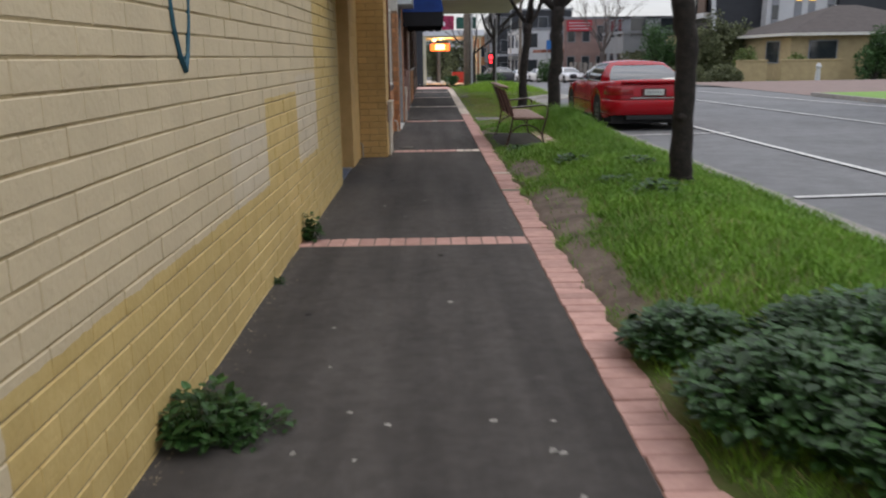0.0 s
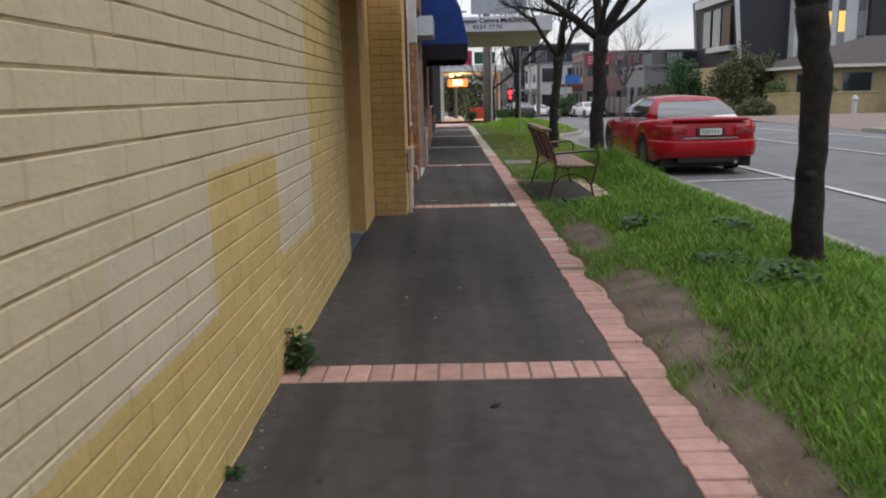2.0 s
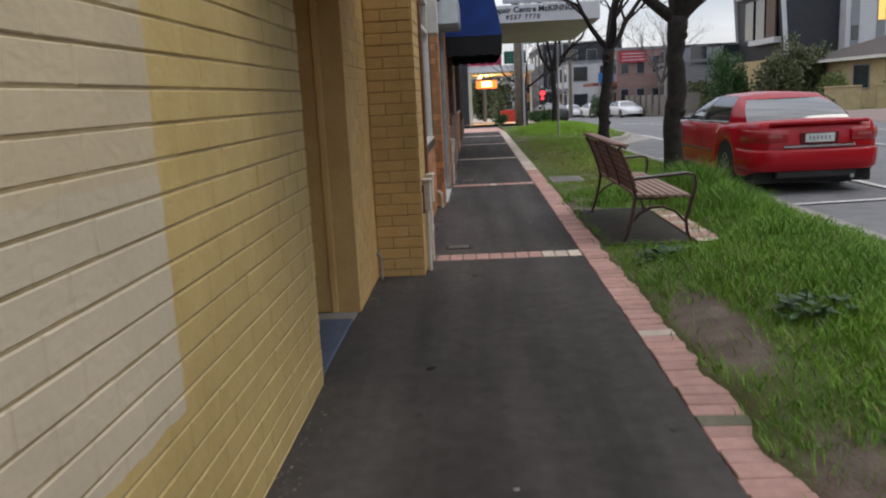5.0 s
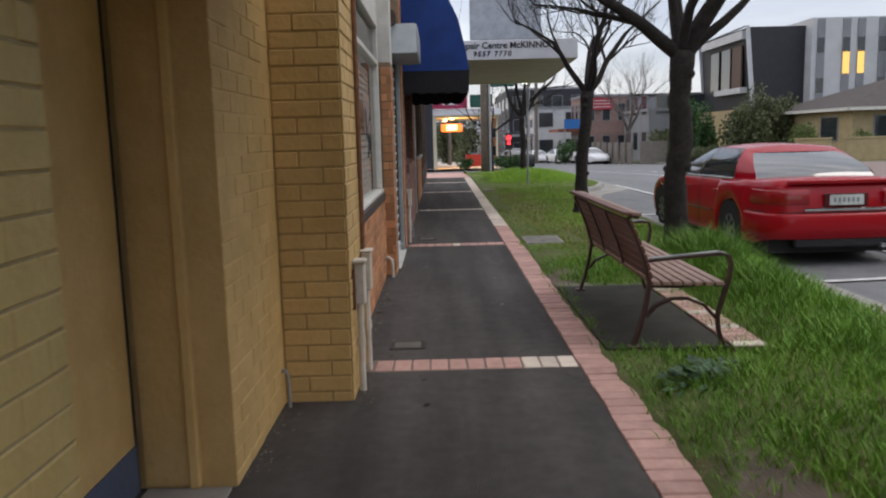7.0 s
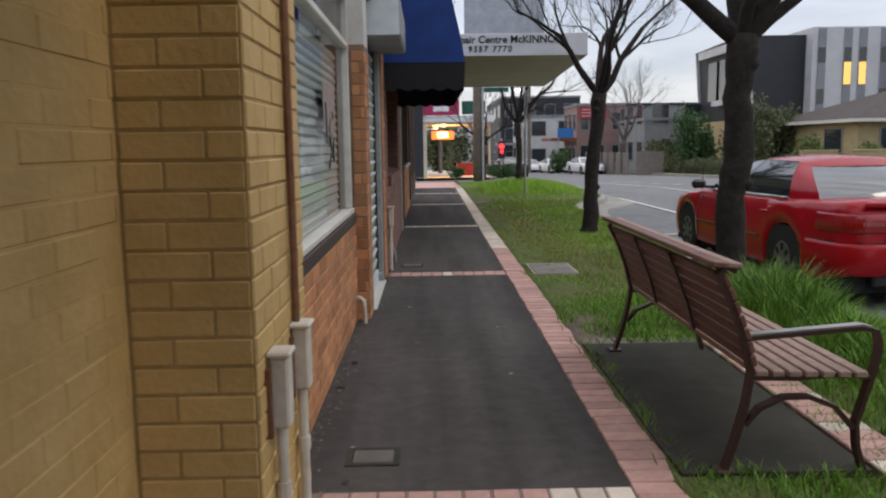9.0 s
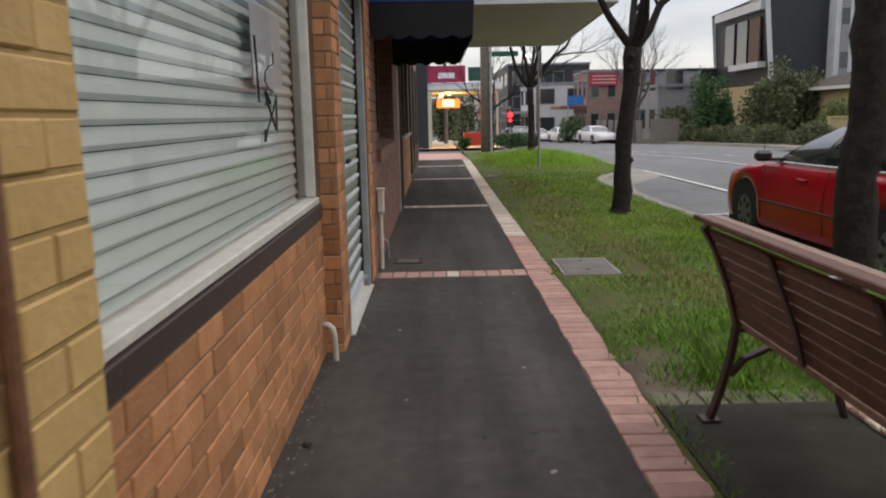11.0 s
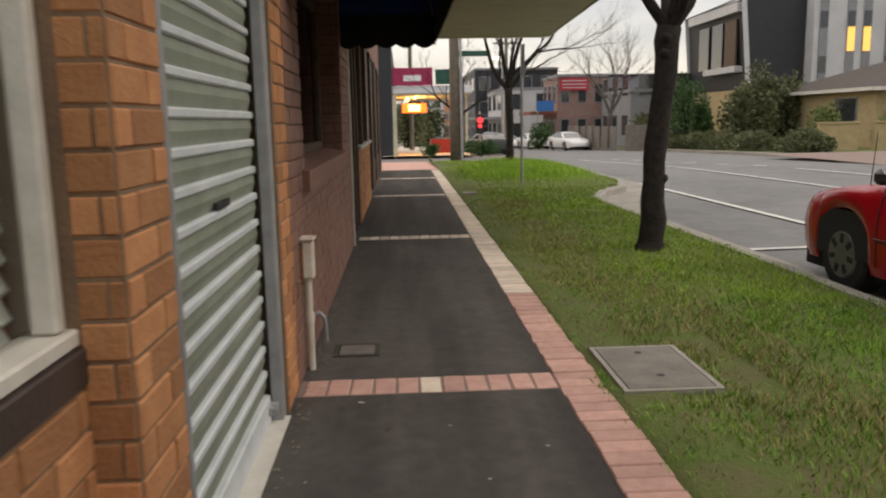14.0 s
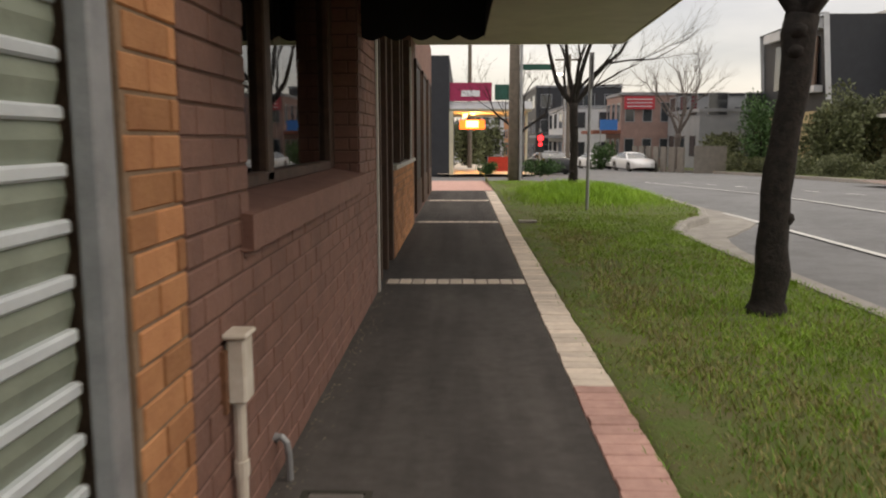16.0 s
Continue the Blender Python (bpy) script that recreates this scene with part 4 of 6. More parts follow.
# ---- footpath covers ----
def cover(name, label, x0, x1, y0, y1, z, material):
    c = thing(name, label, "cover")
    part("lid", B(x0, x1, y0, y1, z - 0.03, z + 0.006, 0.004), material, c)
    part("rim", Mesh().box(x0 - 0.03, x0 - 0.004, y0 - 0.03, y1 + 0.03, z - 0.03, z + 0.004).box(x1 + 0.004, x1 + 0.03, y0 - 0.03, y1 + 0.03, z - 0.03, z + 0.004).box(x0 - 0.004, x1 + 0.004, y0 - 0.03, y0 - 0.004, z - 0.03, z + 0.004).box(x0 - 0.004, x1 + 0.004, y1 + 0.004, y1 + 0.03, z - 0.03, z + 0.004), M_PAD if z < 0.02 else M_CONC, c)
    return c


pit = cover("pit_cover", "grey concrete pit lid set in the grass", 1.0, 1.42, 16.62, 17.28, 0.03, mat("pit_concrete", (0.24, 0.225, 0.20), (0.17, 0.16, 0.145), rough=0.9, scale=8, bump=0.4, blotch=0.3))
for x, y in ((1.21, 16.8), (1.21, 17.18)):
    part("lift_hole", Mesh().tube([(x, y, 0.03), (x, y, 0.0375)], 0.02, 8), M_INK, pit)
cover("meter_cover", "small grey metal cover flush with the footpath", -0.46, -0.28, 11.82, 11.96, 0.002, M_COVER)
cover("meter_cover", "small grey metal cover flush with the footpath", -0.43, -0.23, 17.42, 17.6, 0.002, M_COVER)
cover("verge_marker", "small white concrete marker in the grass", 1.02, 1.22, 26.6, 26.75, 0.05, M_CONC)

# ---- bench ----
pad = part("bench_slab", B(0.925, 1.72, 11.6, 13.72, -0.05, 0.024), M_PAD)
tagged(pad, "dark mossy asphalt pad under the bench", "slab", kind="structure")
bench = thing("park_bench", "brown slatted park bench with curved steel frame", "bench", at=pose(1.08, 11.62, 0.024))
BL = 1.92


def bar(pts, w, t):
    """Flat bar bent in the x-z plane; w wide along y."""
    m, rows = Mesh(), []
    P = [Vector(p) for p in pts]
    for i, p in enumerate(P):
        d = (P[min(i + 1, len(P) - 1)] - P[max(i - 1, 0)]).normalized()
        nrm = Vector((-d.z, 0, d.x)) * t / 2
        rows.append([p + nrm + Vector((0, -w / 2, 0)), p + nrm + Vector((0, w / 2, 0)), p - nrm + Vector((0, w / 2, 0)), p - nrm + Vector((0, -w / 2, 0)), p + nrm + Vector((0, -w / 2, 0))])
    m.grid(rows)
    n = len(m.v)
    m.f += [(0, 1, 2, 3), (n - 5, n - 4, n - 3, n - 2)]
    return m


def shift(m, dy):
    m.v = [(x, y + dy, z) for x, y, z in m.v]
    return m


for y in (0.0, BL):
    part("back_leg", shift(bar([(0.02, 0, 0), (0.06, 0, 0.12), (0.10, 0, 0.28), (0.12, 0, 0.42), (0.08, 0, 0.58), (0.02, 0, 0.74), (-0.03, 0, 0.83), (0.0, 0, 0.86), (0.04, 0, 0.84)], 0.045, 0.022), y), M_BENCHMET, bench)
    part("front_leg", shift(bar([(0.60, 0, 0), (0.57, 0, 0.10), (0.56, 0, 0.20), (0.60, 0, 0.34), (0.63, 0, 0.45), (0.64, 0, 0.53), (0.625, 0, 0.585), (0.57, 0, 0.60), (0.10, 0, 0.565)], 0.045, 0.018), y), M_BENCHMET, bench, "bent steel leg with worn armrest")
    part("arch_brace", shift(bar([(0.10, 0, 0.20), (0.16, 0, 0.27), (0.26, 0, 0.315), (0.36, 0, 0.315), (0.47, 0, 0.27), (0.55, 0, 0.18)], 0.04, 0.018), y), M_BENCHMET, bench)
    part("seat_rail", shift(bar([(0.11, 0, 0.40), (0.30, 0, 0.395), (0.50, 0, 0.41), (0.62, 0, 0.39)], 0.04, 0.018), y), M_BENCHMET, bench)
    part("armrest", shift(bar([(0.605, 0, 0.603), (0.56, 0, 0.614), (0.10, 0, 0.579)], 0.046, 0.008), y), M_STEEL, bench, "bare worn steel armrest")
    part("foot", B(-0.02, 0.06, y - 0.04, y + 0.04, 0, 0.012, 0.003), M_BENCHMET, bench)
for y in (0.64, 1.28):
    part("back_strap", shift(bar([(0.10, 0, 0.45), (0.065, 0, 0.58), (0.01, 0, 0.72), (-0.035, 0, 0.83)], 0.035, 0.012), y), M_BENCHMET, bench)
for k in range(7):
    f = k / 6
    x, z = 0.105 - 0.12 * f ** 1.25 + 0.016, 0.475 + 0.33 * f
    m = Mesh().box(-0.011, 0.011, -0.03, BL + 0.03, -0.0245, 0.0245, 0.004, pose(x, 0, z, 0, -14 - 10 * f, 0))
    part("back_slat", m, M_BENCH, bench)
for k in range(2):
    part("top_slat", Mesh().box(-0.03, 0.03, -0.04, BL + 0.04, -0.011, 0.011, 0.004, pose(-0.035 + 0.062 * k, 0, 0.872 - 0.004 * k, 0, 6, 0)), M_BENCHTOP if k else M_BENCH, bench, "sun-faded top slat")
for k in range(7):
    part("seat_slat", B(0.13 + k * 0.068, 0.13 + k * 0.068 + 0.052, -0.03, BL + 0.03, 0.408 - 0.002 * k, 0.436 - 0.002 * k, 0.005), M_BENCHTOP, bench, "faded seat slat")


# ---- cars ----
def lerp(table, t):
    for (a, va), (b, vb) in zip(table, table[1:]):
        if t <= b:
            k = 0 if b == a else (t - a) / (b - a)
            k = min(max(k, 0), 1)
            if isinstance(va, tuple):
                return tuple(p + (q - p) * k for p, q in zip(va, vb))
            return va + (vb - va) * k
    return table[-1][1]


def smooth_lerp(table, t):
    return (lerp(table, t - 0.07) + lerp(table, t) * 2 + lerp(table, t + 0.07)) / 4


def car(label, at, paint, fine=True, detail=True):
    """A sedan, nose along +y, its ground at the origin."""
    c = thing("car", label, "car", at=at)
    axles, R = (-1.38, 1.41), 0.375
    deck = [(-2.44, 0.62), (-2.43, 0.84), (-2.39, 0.935), (-2.30, 0.957), (-2.1, 0.945), (-1.6, 0.935), (-1.2, 0.925), (0.6, 0.90), (0.95, 0.895), (1.5, 0.845), (2.05, 0.755), (2.3, 0.66), (2.42, 0.56), (2.46, 0.48)]
    half = [(-2.44, 0.60), (-2.40, 0.735), (-2.25, 0.825), (-1.6, 0.89), (0, 0.90), (1.4, 0.89), (1.95, 0.85), (2.25, 0.72), (2.40, 0.55), (2.46, 0.40)]
    st = sorted(set([-2.44 + 4.9 * k / 90 for k in range(91)] + [a + R * 1.02 * math.cos(math.pi * k / 14) for a in axles for k in range(15)]))
    rows = []
    for y in st:
        b = 0.22 if abs(y) < 2.0 else 0.22 + 0.10 * (abs(y) - 2.0) / 0.45
        for a in axles:
            if abs(y - a) < R:
                b = max(b, 0.30 + math.sqrt(R * R - (y - a) ** 2))
        d, h = smooth_lerp(deck, y), smooth_lerp(half, y)
        b = min(b, d - 0.12)
        side = [(h * 0.955, b), (h * 0.985, b + (d - b) * 0.12), (h, b + (d - b) * 0.38), (h * 1.0, b + (d - b) * 0.55), (h * 0.985, b + (d - b) * 0.70), (h * 0.965, b + (d - b) * 0.84), (h * 0.935, d - 0.04), (h * 0.89, d - 0.014), (h * 0.82, d - 0.002), (h * 0.5, d + 0.012), (0, d + 0.018)]
        full = [(x, y, z) for x, z in side] + [(-x, y, z) for x, z in side[-2::-1]]
        rows.append(full)
    m = Mesh().grid(rows)
    n = len(rows[0])
    m.f += [tuple(range(n)), tuple(len(m.v) - n + k for k in range(n))]
    part("body", m, paint, c, smooth=False)
    bm_ob = c.children[-1]
    bm_ob.data.shade_smooth()
    under = part("underbody", B(-0.76, 0.76, -2.28, 2.1, 0.13, 0.5), M_RUBBER, c)
    part("arch_liner", B(-0.86, 0.86, axles[0] - 0.36, axles[0] + 0.36, 0.3, 0.66), M_RUBBER, c)
    part("arch_liner", B(-0.86, 0.86, axles[1] - 0.36, axles[1] + 0.36, 0.3, 0.66), M_RUBBER, c)
    # greenhouse: belt and roof lines, front to rear
    belt = [(1.02, 0.68), (0.86, 0.77), (0.5, 0.795), (-0.05, 0.805), (-0.15, 0.805), (-1.32, 0.785), (-1.56, 0.755), (-1.76, 0.70)]
    roof = [(0.14, 0.47), (0.06, 0.545), (-0.06, 0.565), (-0.27, 0.58), (-0.36, 0.582), (-1.06, 0.565), (-1.13, 0.55), (-1.20, 0.51)]
    rz = [1.235, 1.25, 1.266, 1.28, 1.284, 1.272, 1.255, 1.222]
    bz = [0.895, 0.90, 0.905, 0.91, 0.912, 0.925, 0.935, 0.94]

    def strip(i, j, s, inset=0.0):
        r = []
        for k in range(i, j + 1):
            row = []
            for f in (0, 0.15, 0.3, 0.45, 0.6, 0.75, 0.88, 1):
                y = belt[k][0] + (roof[k][0] - belt[k][0]) * f ** (1.0 if k < 5 else 1.5)
                x = belt[k][1] + (roof[k][1] - belt[k][1]) * f + 0.045 * math.sin(math.pi * f) - inset
                row.append((s * x, y, bz[k] - 0.03 * (f == 0) + (rz[k] - bz[k]) * f))
            r.append(row)
        return Mesh().grid(r)
    for s in (-1, 1):
        for nm, i, j, mt, ins in (("front_pillar", 0, 1, paint, 0), ("side_window", 1, 3, M_CARGLASS, 0.006), ("door_pillar", 3, 4, M_CARBLACK, 0.004), ("side_window", 4, 5, M_CARGLASS, 0.006), ("rear_pillar", 5, 7, paint, 0)):
            part(nm, strip(i, j, s, ins), mt, c, smooth=True)
        part("belt_trim", Mesh().tube([(s * (x + 0.012), y, z - 0.0) for (y, x), z in zip(belt[1:6], bz[1:6])], 0.01, 6), M_CHROME, c)

    def pane(k, sgn, lift):
        r = []
        for f in (0, 0.15, 0.3, 0.45, 0.6, 0.75, 0.88, 1):
            y = belt[k][0] + (roof[k][0] - belt[k][0]) * f ** (1.0 if k < 5 else 1.5)
            hw = belt[k][1] + (roof[k][1] - belt[k][1]) * f + 0.045 * math.sin(math.pi * f)
            z = bz[k] - 0.02 + (rz[k] - bz[k] + 0.02) * f + 0.012 * math.sin(math.pi * f)
            r.append([(hw * u, y + sgn * 0.09 * (1 - u * u), z) for u in (-1, -0.75, -0.4, 0, 0.4, 0.75, 1)])
        return Mesh().grid(r)
    part("windscreen", pane(0, 1, 0), M_CARGLASS, c, smooth=True)
    part("rear_window", pane(7, -1, 0), M_CARGLASS, c, smooth=True)
    r = []
    for k in range(8):
        bow = 0.09 if k == 0 else -0.09 if k == 7 else 0.0
        r.append([(roof[k][1] * u, roof[k][0] + bow * (1 - u * u), rz[k] + 0.045 * (1 - u * u) * (0.15 if k in (0, 7) else 1)) for u in (-1, -0.9, -0.6, -0.2, 0.2, 0.6, 0.9, 1)])
    part("roof", Mesh().grid(r), paint, c, smooth=True)
    for a in axles:
        for s in (-1, 1):
            wh = part("wheel", Mesh().tube([(s * 0.64, a, 0.315), (s * 0.66, a, 0.315), (s * 0.83, a, 0.315), (s * 0.85, a, 0.315)], [0.28, 0.315, 0.315, 0.285], 26), M_RUBBER, c, "black tyre")
            hub = part("rim", Mesh().tube([(s * 0.842, a, 0.315), (s * 0.862, a, 0.315)], [0.205, 0.18], 20), M_ALLOY, wh, "grey hubcap")
            for k in range(7):
                t = 2 * math.pi * k / 7
                part("spoke_gap", Mesh().box(-0.004, 0.004, -0.02, 0.02, 0.09, 0.16, 0.0, Matrix.Translation((s * 0.864, a, 0.315)) @ Matrix.Rotation(t, 4, "X")), M_RUBBER, wh)
    if detail:
        def wrap(z, out, u0=-1.0, u1=1.0, n=28):
            """The tail's plan line at a height, swelling outward by out."""
            def at(u):
                v = abs(u)
                if v < 0.62:
                    p = (0.60 * v / 0.62, -2.444 - 0.016 * (1 - (v / 0.62) ** 2))
                else:
                    y = -2.444 + 0.56 * ((v - 0.62) / 0.38) ** 1.3
                    p = (smooth_lerp(half, max(y, -2.44)), y)
                return Vector((p[0] if u >= 0 else -p[0], p[1]))
            r = []
            for k in range(n + 1):
                u = u0 + (u1 - u0) * k / n
                d = (at(u + 0.02) - at(u - 0.02)).normalized()
                p = at(u) + Vector((d.y, -d.x)) * out
                r.append((p.x, p.y, z))
            return r
        part("rear_bumper", Mesh().grid([wrap(0.30, -0.02), wrap(0.33, 0.02), wrap(0.44, 0.035), wrap(0.55, 0.035), wrap(0.585, 0.022), wrap(0.588, -0.012)]), paint, c, smooth=True)
        # Black strip on closed bodywork paints the shadow line above the bumper.
        part("bumper_shadow_gap", Mesh().grid([wrap(0.587, 0.004), wrap(0.600, 0.004)]), M_CARBLACK, c, "black strip painting the shadow line over the bumper")
        part("boot_lip", Mesh().grid([wrap(0.905, -0.03, -0.62, 0.62), wrap(0.935, -0.016, -0.62, 0.62), wrap(0.950, -0.03, -0.62, 0.62), wrap(0.952, -0.14, -0.58, 0.58)]), paint, c, "raised lip on the boot lid", smooth=True)
        # Raised panel, no hollow: dark red stands in for shade round the plate.
        part("plate_recess", B(-0.24, 0.24, -2.463, -2.44, 0.655, 0.80, 0.004), M_REDDARK, c, "dark red panel painting the shade round the plate")
        part("plate", B(-0.186, 0.186, -2.478, -2.464, 0.675, 0.785, 0.002), M_PLATE, c, "pale number plate")
        for k in range(6):
            part("plate_mark", B(-0.145 + k * 0.05, -0.118 + k * 0.05, -2.4795, -2.4782, 0.705, 0.755), M_GREYB, c)
        part("trim_strip", Mesh().grid([wrap(0.605, 0.012, -0.47, 0.47), wrap(0.615, 0.024, -0.47, 0.47), wrap(0.635, 0.024, -0.47, 0.47), wrap(0.645, 0.010, -0.47, 0.47)]), M_CHROME, c, "chrome strip")
        for s in (-1, 1):
            a, b = (0.42, 0.93) if s > 0 else (-0.93, -0.42)
            part("tail_lamp", Mesh().grid([wrap(0.685, 0.004, a, b), wrap(0.70, 0.016, a, b), wrap(0.77, 0.018, a, b), wrap(0.83, 0.014, a, b), wrap(0.845, 0.002, a, b)]), M_TAIL, c, smooth=True)
            a, b = (0.50, 0.64) if s > 0 else (-0.64, -0.50)
            part("reversing_lamp", Mesh().grid([wrap(0.745, 0.0195, a, b), wrap(0.785, 0.0195, a, b)]), M_CLEARLAMP, c, "clear reversing lamp")
            part("mirror", Mesh().box(s * 0.96 - 0.085, s * 0.96 + 0.085, 0.70, 0.80, 0.91, 1.02, 0.03), M_CARBLACK, c, "black door mirror")
            part("mirror_arm", B(min(s * 0.76, s * 0.90), max(s * 0.76, s * 0.90), 0.72, 0.77, 0.91, 0.94), M_CARBLACK, c)
            part("side_moulding", Mesh().tube([(s * 0.902, y, 0.50) for y in (-0.9, 0, 0.95)], 0.012, 6), M_REDDARK, c, "dark side moulding")
        part("lower_bumper", B(-0.52, 0.52, -2.40, -2.28, 0.20, 0.31, 0.02), M_CARBLACK, c, "black lower bumper")
        for y in (-2.20, -2.05):
            part("exhaust" if y < -2.1 else "tow_eye", Mesh().tube([(0.45 if y < -2.1 else -0.3, y - 0.24, 0.215), (0.45 if y < -2.1 else -0.3, y, 0.22)], 0.028, 8), M_GALV, c)
        part("antenna", Mesh().tube([(-0.70, 1.35, 0.84), (-0.70, 1.30, 1.26)], [0.005, 0.003], 5), M_CARBLACK, c)
        for y in (0.93, -0.38):
            part("door_seam", Mesh().tube([(-0.888, y, 0.30), (-0.901, y, 0.55), (-0.888, y, 0.72), (-0.845, y, 0.875)], 0.004, 5), M_CARBLACK, c)
        for y in (0.05, -1.0):
            part("door_handle", B(-0.90, -0.865, y - 0.09, y + 0.09, 0.755, 0.78, 0.006), paint, c)
    for s in (-1, 1):
        part("headlight", Mesh().grid([[(s * (0.36 + 0.42 * u), 2.435 - 0.42 * u ** 2, z) for u in (0, 0.35, 0.7, 1)] for z in (0.47, 0.57)]), M_CHROME, c)
    return c


car("parked red sedan with rear number plate beside the kerb", pose(4.25, 17.60, -0.105, 0, 0, 0.6), M_RED)
for x, y, p, lab in ((12.1, 70, M_CARWHITE, "white sedan facing the viewer on the road"), (11.0, 79, M_CARWHITE, "white sedan parked far along the street"), (9.9, 87, M_CARWHITE, "white car parked far along the street"), (8.9, 93, M_CARBLACK, "dark car parked far along the street")):
    car(lab, pose(x, y, dip(y) - 0.11, 0, 0, 180 + 8), p, detail=False)
car("dark station wagon waiting at the corner", pose(5.0, 60, dip(60) - 0.1, 0, 0, 8), M_CARBLACK, detail=False)


# ---- trees ----
def bare_tree(name, label, at, trunk, heads, seed, depth=4, spread=0.55, twig_len=0.9, bark=None, group="bare street trees"):
    """A leafless tree: trunk points with radii, then boughs that fork from its head."""
    rng = random.Random(seed)
    bark = bark or M_BARK
    t = thing(name, label, "tree", group, at)
    tm = Mesh()
    pts = []
    for i, (x, y, z, r) in enumerate(trunk):
        pts.append((x, y, z))
    fine, fr = [], []
    for i in range(len(trunk) - 1):
        a, b = trunk[i], trunk[i + 1]
        for k in range(4):
            f = k / 4
            q = [a[j] + (b[j] - a[j]) * f for j in range(4)]
            fine.append((q[0] + rng.uniform(-0.012, 0.012), q[1] + rng.uniform(-0.012, 0.012), q[2]))
            fr.append(q[3] * rng.uniform(0.94, 1.06))
    fine.append(trunk[-1][:3])
    fr.append(trunk[-1][3])
    tm.tube(fine, fr, 12)
    # burrs on the trunk
    for k in range(3):
        i = rng.randrange(2, len(fine) - 1)
        a = rng.uniform(0, 6.28)
        p, r = Vector(fine[i]), fr[i]
        d = Vector((math.cos(a), math.sin(a), 0.2))
        tm.tube([p + d * r * 0.3, p + d * r * 0.95, p + d * r * 1.25], [r * 0.6, r * 0.5, r * 0.2], 7)
    part("trunk", tm, bark, t, smooth=True)
    tw, boughs = Mesh(), []

    def grow(p, d, L, r, lev):
        n = 4
        P, Rr = [p], [r]
        for k in range(n):
            d = (d + Vector((rng.uniform(-1, 1), rng.uniform(-1, 1), rng.uniform(-0.5, 0.9))) * 0.24).normalized()
            P.append(P[-1] + d * L / n)
            Rr.append(r * (1 - 0.42 * (k + 1) / n))
        (boughs[-1] if lev < 2 else tw).tube(P, Rr, 7 if lev < 1 else 5 if lev < 2 else 4 if lev < 3 else 3, cap=False)
        if lev >= depth:
            return
        kids = 3 if lev < 2 else 4
        for k in range(kids):
            i = n if k == 0 else rng.randrange(1, n + 1)
            axis = d.orthogonal().normalized()
            axis.rotate(Matrix.Rotation(rng.uniform(0, 6.28), 3, d))
            nd = (d + axis * rng.uniform(0.35, 1.0) * spread * 1.5 + Vector((0, 0, 0.22))).normalized()
            grow(P[i], nd, L * rng.uniform(0.55, 0.82), Rr[i] * (0.78 if k == 0 else 0.6), lev + 1)
    top = Vector(trunk[-1][:3])
    for dx, dy, dz, L, r in heads:
        boughs.append(Mesh())
        grow(top - Vector((0, 0, 0.05)), Vector((dx, dy, dz)).normalized(), L, r, 0)
    for b in boughs:
        part("bough", b, bark, t, smooth=True)
    tagged(part("twig_mass", tw, bark, t), kind="stuff")
    return t


ST = [(0.7, 0.1, 0.9), (-0.6, 0.3, 0.9), (0.1, -0.7, 0.9), (-0.1, 0.6, 1.0), (0.05, 0, 1.2)]
bare_tree("street_tree", "dark leaning bare street tree with rough bark on the verge", pose(2.33, 7.3, lawn(2.33, 7.3) - 0.03),
          [(0.05, 0, -0.05, 0.135), (0.02, 0, 0.12, 0.105), (0.02, 0, 0.8, 0.09), (0.0, 0, 1.35, 0.10), (-0.06, 0, 1.75, 0.105)],
          [(-0.55, 0.1, 1.0, 1.1, 0.075), (0.35, -0.2, 1, 1.2, 0.08), (0.1, 0.5, 1, 1.0, 0.06), (-0.3, -0.6, 1, 0.9, 0.05)], 3)
bare_tree("street_tree", "dark bare street tree forking above long grass beside the bench", pose(2.29, 14.65, lawn(2.29, 14.65) - 0.05),
          [(-0.02, 0, -0.05, 0.16), (0, 0, 0.3, 0.125), (-0.02, 0, 0.9, 0.105), (0.02, 0, 1.2, 0.12), (0.0, 0, 1.65, 0.10), (0.03, 0, 2.12, 0.12)],
          [(-0.75, 0.05, 0.75, 1.1, 0.08), (-0.05, 0.3, 1.2, 1.3, 0.085), (0.5, 0.0, 1.2, 1.5, 0.10), (0.65, -0.35, 0.9, 1.0, 0.06), (-0.2, -0.5, 1, 1.0, 0.06)], 8, depth=5)
bare_tree("street_tree", "dark bare street tree with many fine twigs on the verge", pose(2.38, 20.6, lawn(2.38, 20.6) - 0.03),
          [(-0.02, 0, -0.05, 0.16), (0, 0, 0.12, 0.125), (0.02, 0, 0.9, 0.105), (0.08, 0, 1.6, 0.105), (0.12, 0, 2.15, 0.115)],
          [(-0.7, 0.1, 0.8, 1.1, 0.06), (-0.2, 0.3, 1.2, 1.2, 0.06), (0.25, -0.3, 1.2, 1.3, 0.065), (0.75, 0.1, 0.9, 1.3, 0.06), (0.1, -0.6, 1, 1.0, 0.05)], 12, depth=5)
bare_tree("street_tree", "bare street tree on the grassy mound", pose(2.58, 32.2, lawn(2.58, 32.2) - 0.03),
          [(0.0, 0, -0.05, 0.13), (0, 0, 0.4, 0.095), (0.0, 0, 1.2, 0.085), (-0.03, 0, 1.9, 0.095)],
          [(-0.7, 0.1, 0.9, 1.3, 0.065), (-0.2, 0.3, 1.2, 1.3, 0.065), (0.3, -0.3, 1.2, 1.4, 0.065), (0.8, 0.1, 0.8, 1.5, 0.06), (0.1, -0.6, 1, 1.1, 0.05)], 21, depth=5)
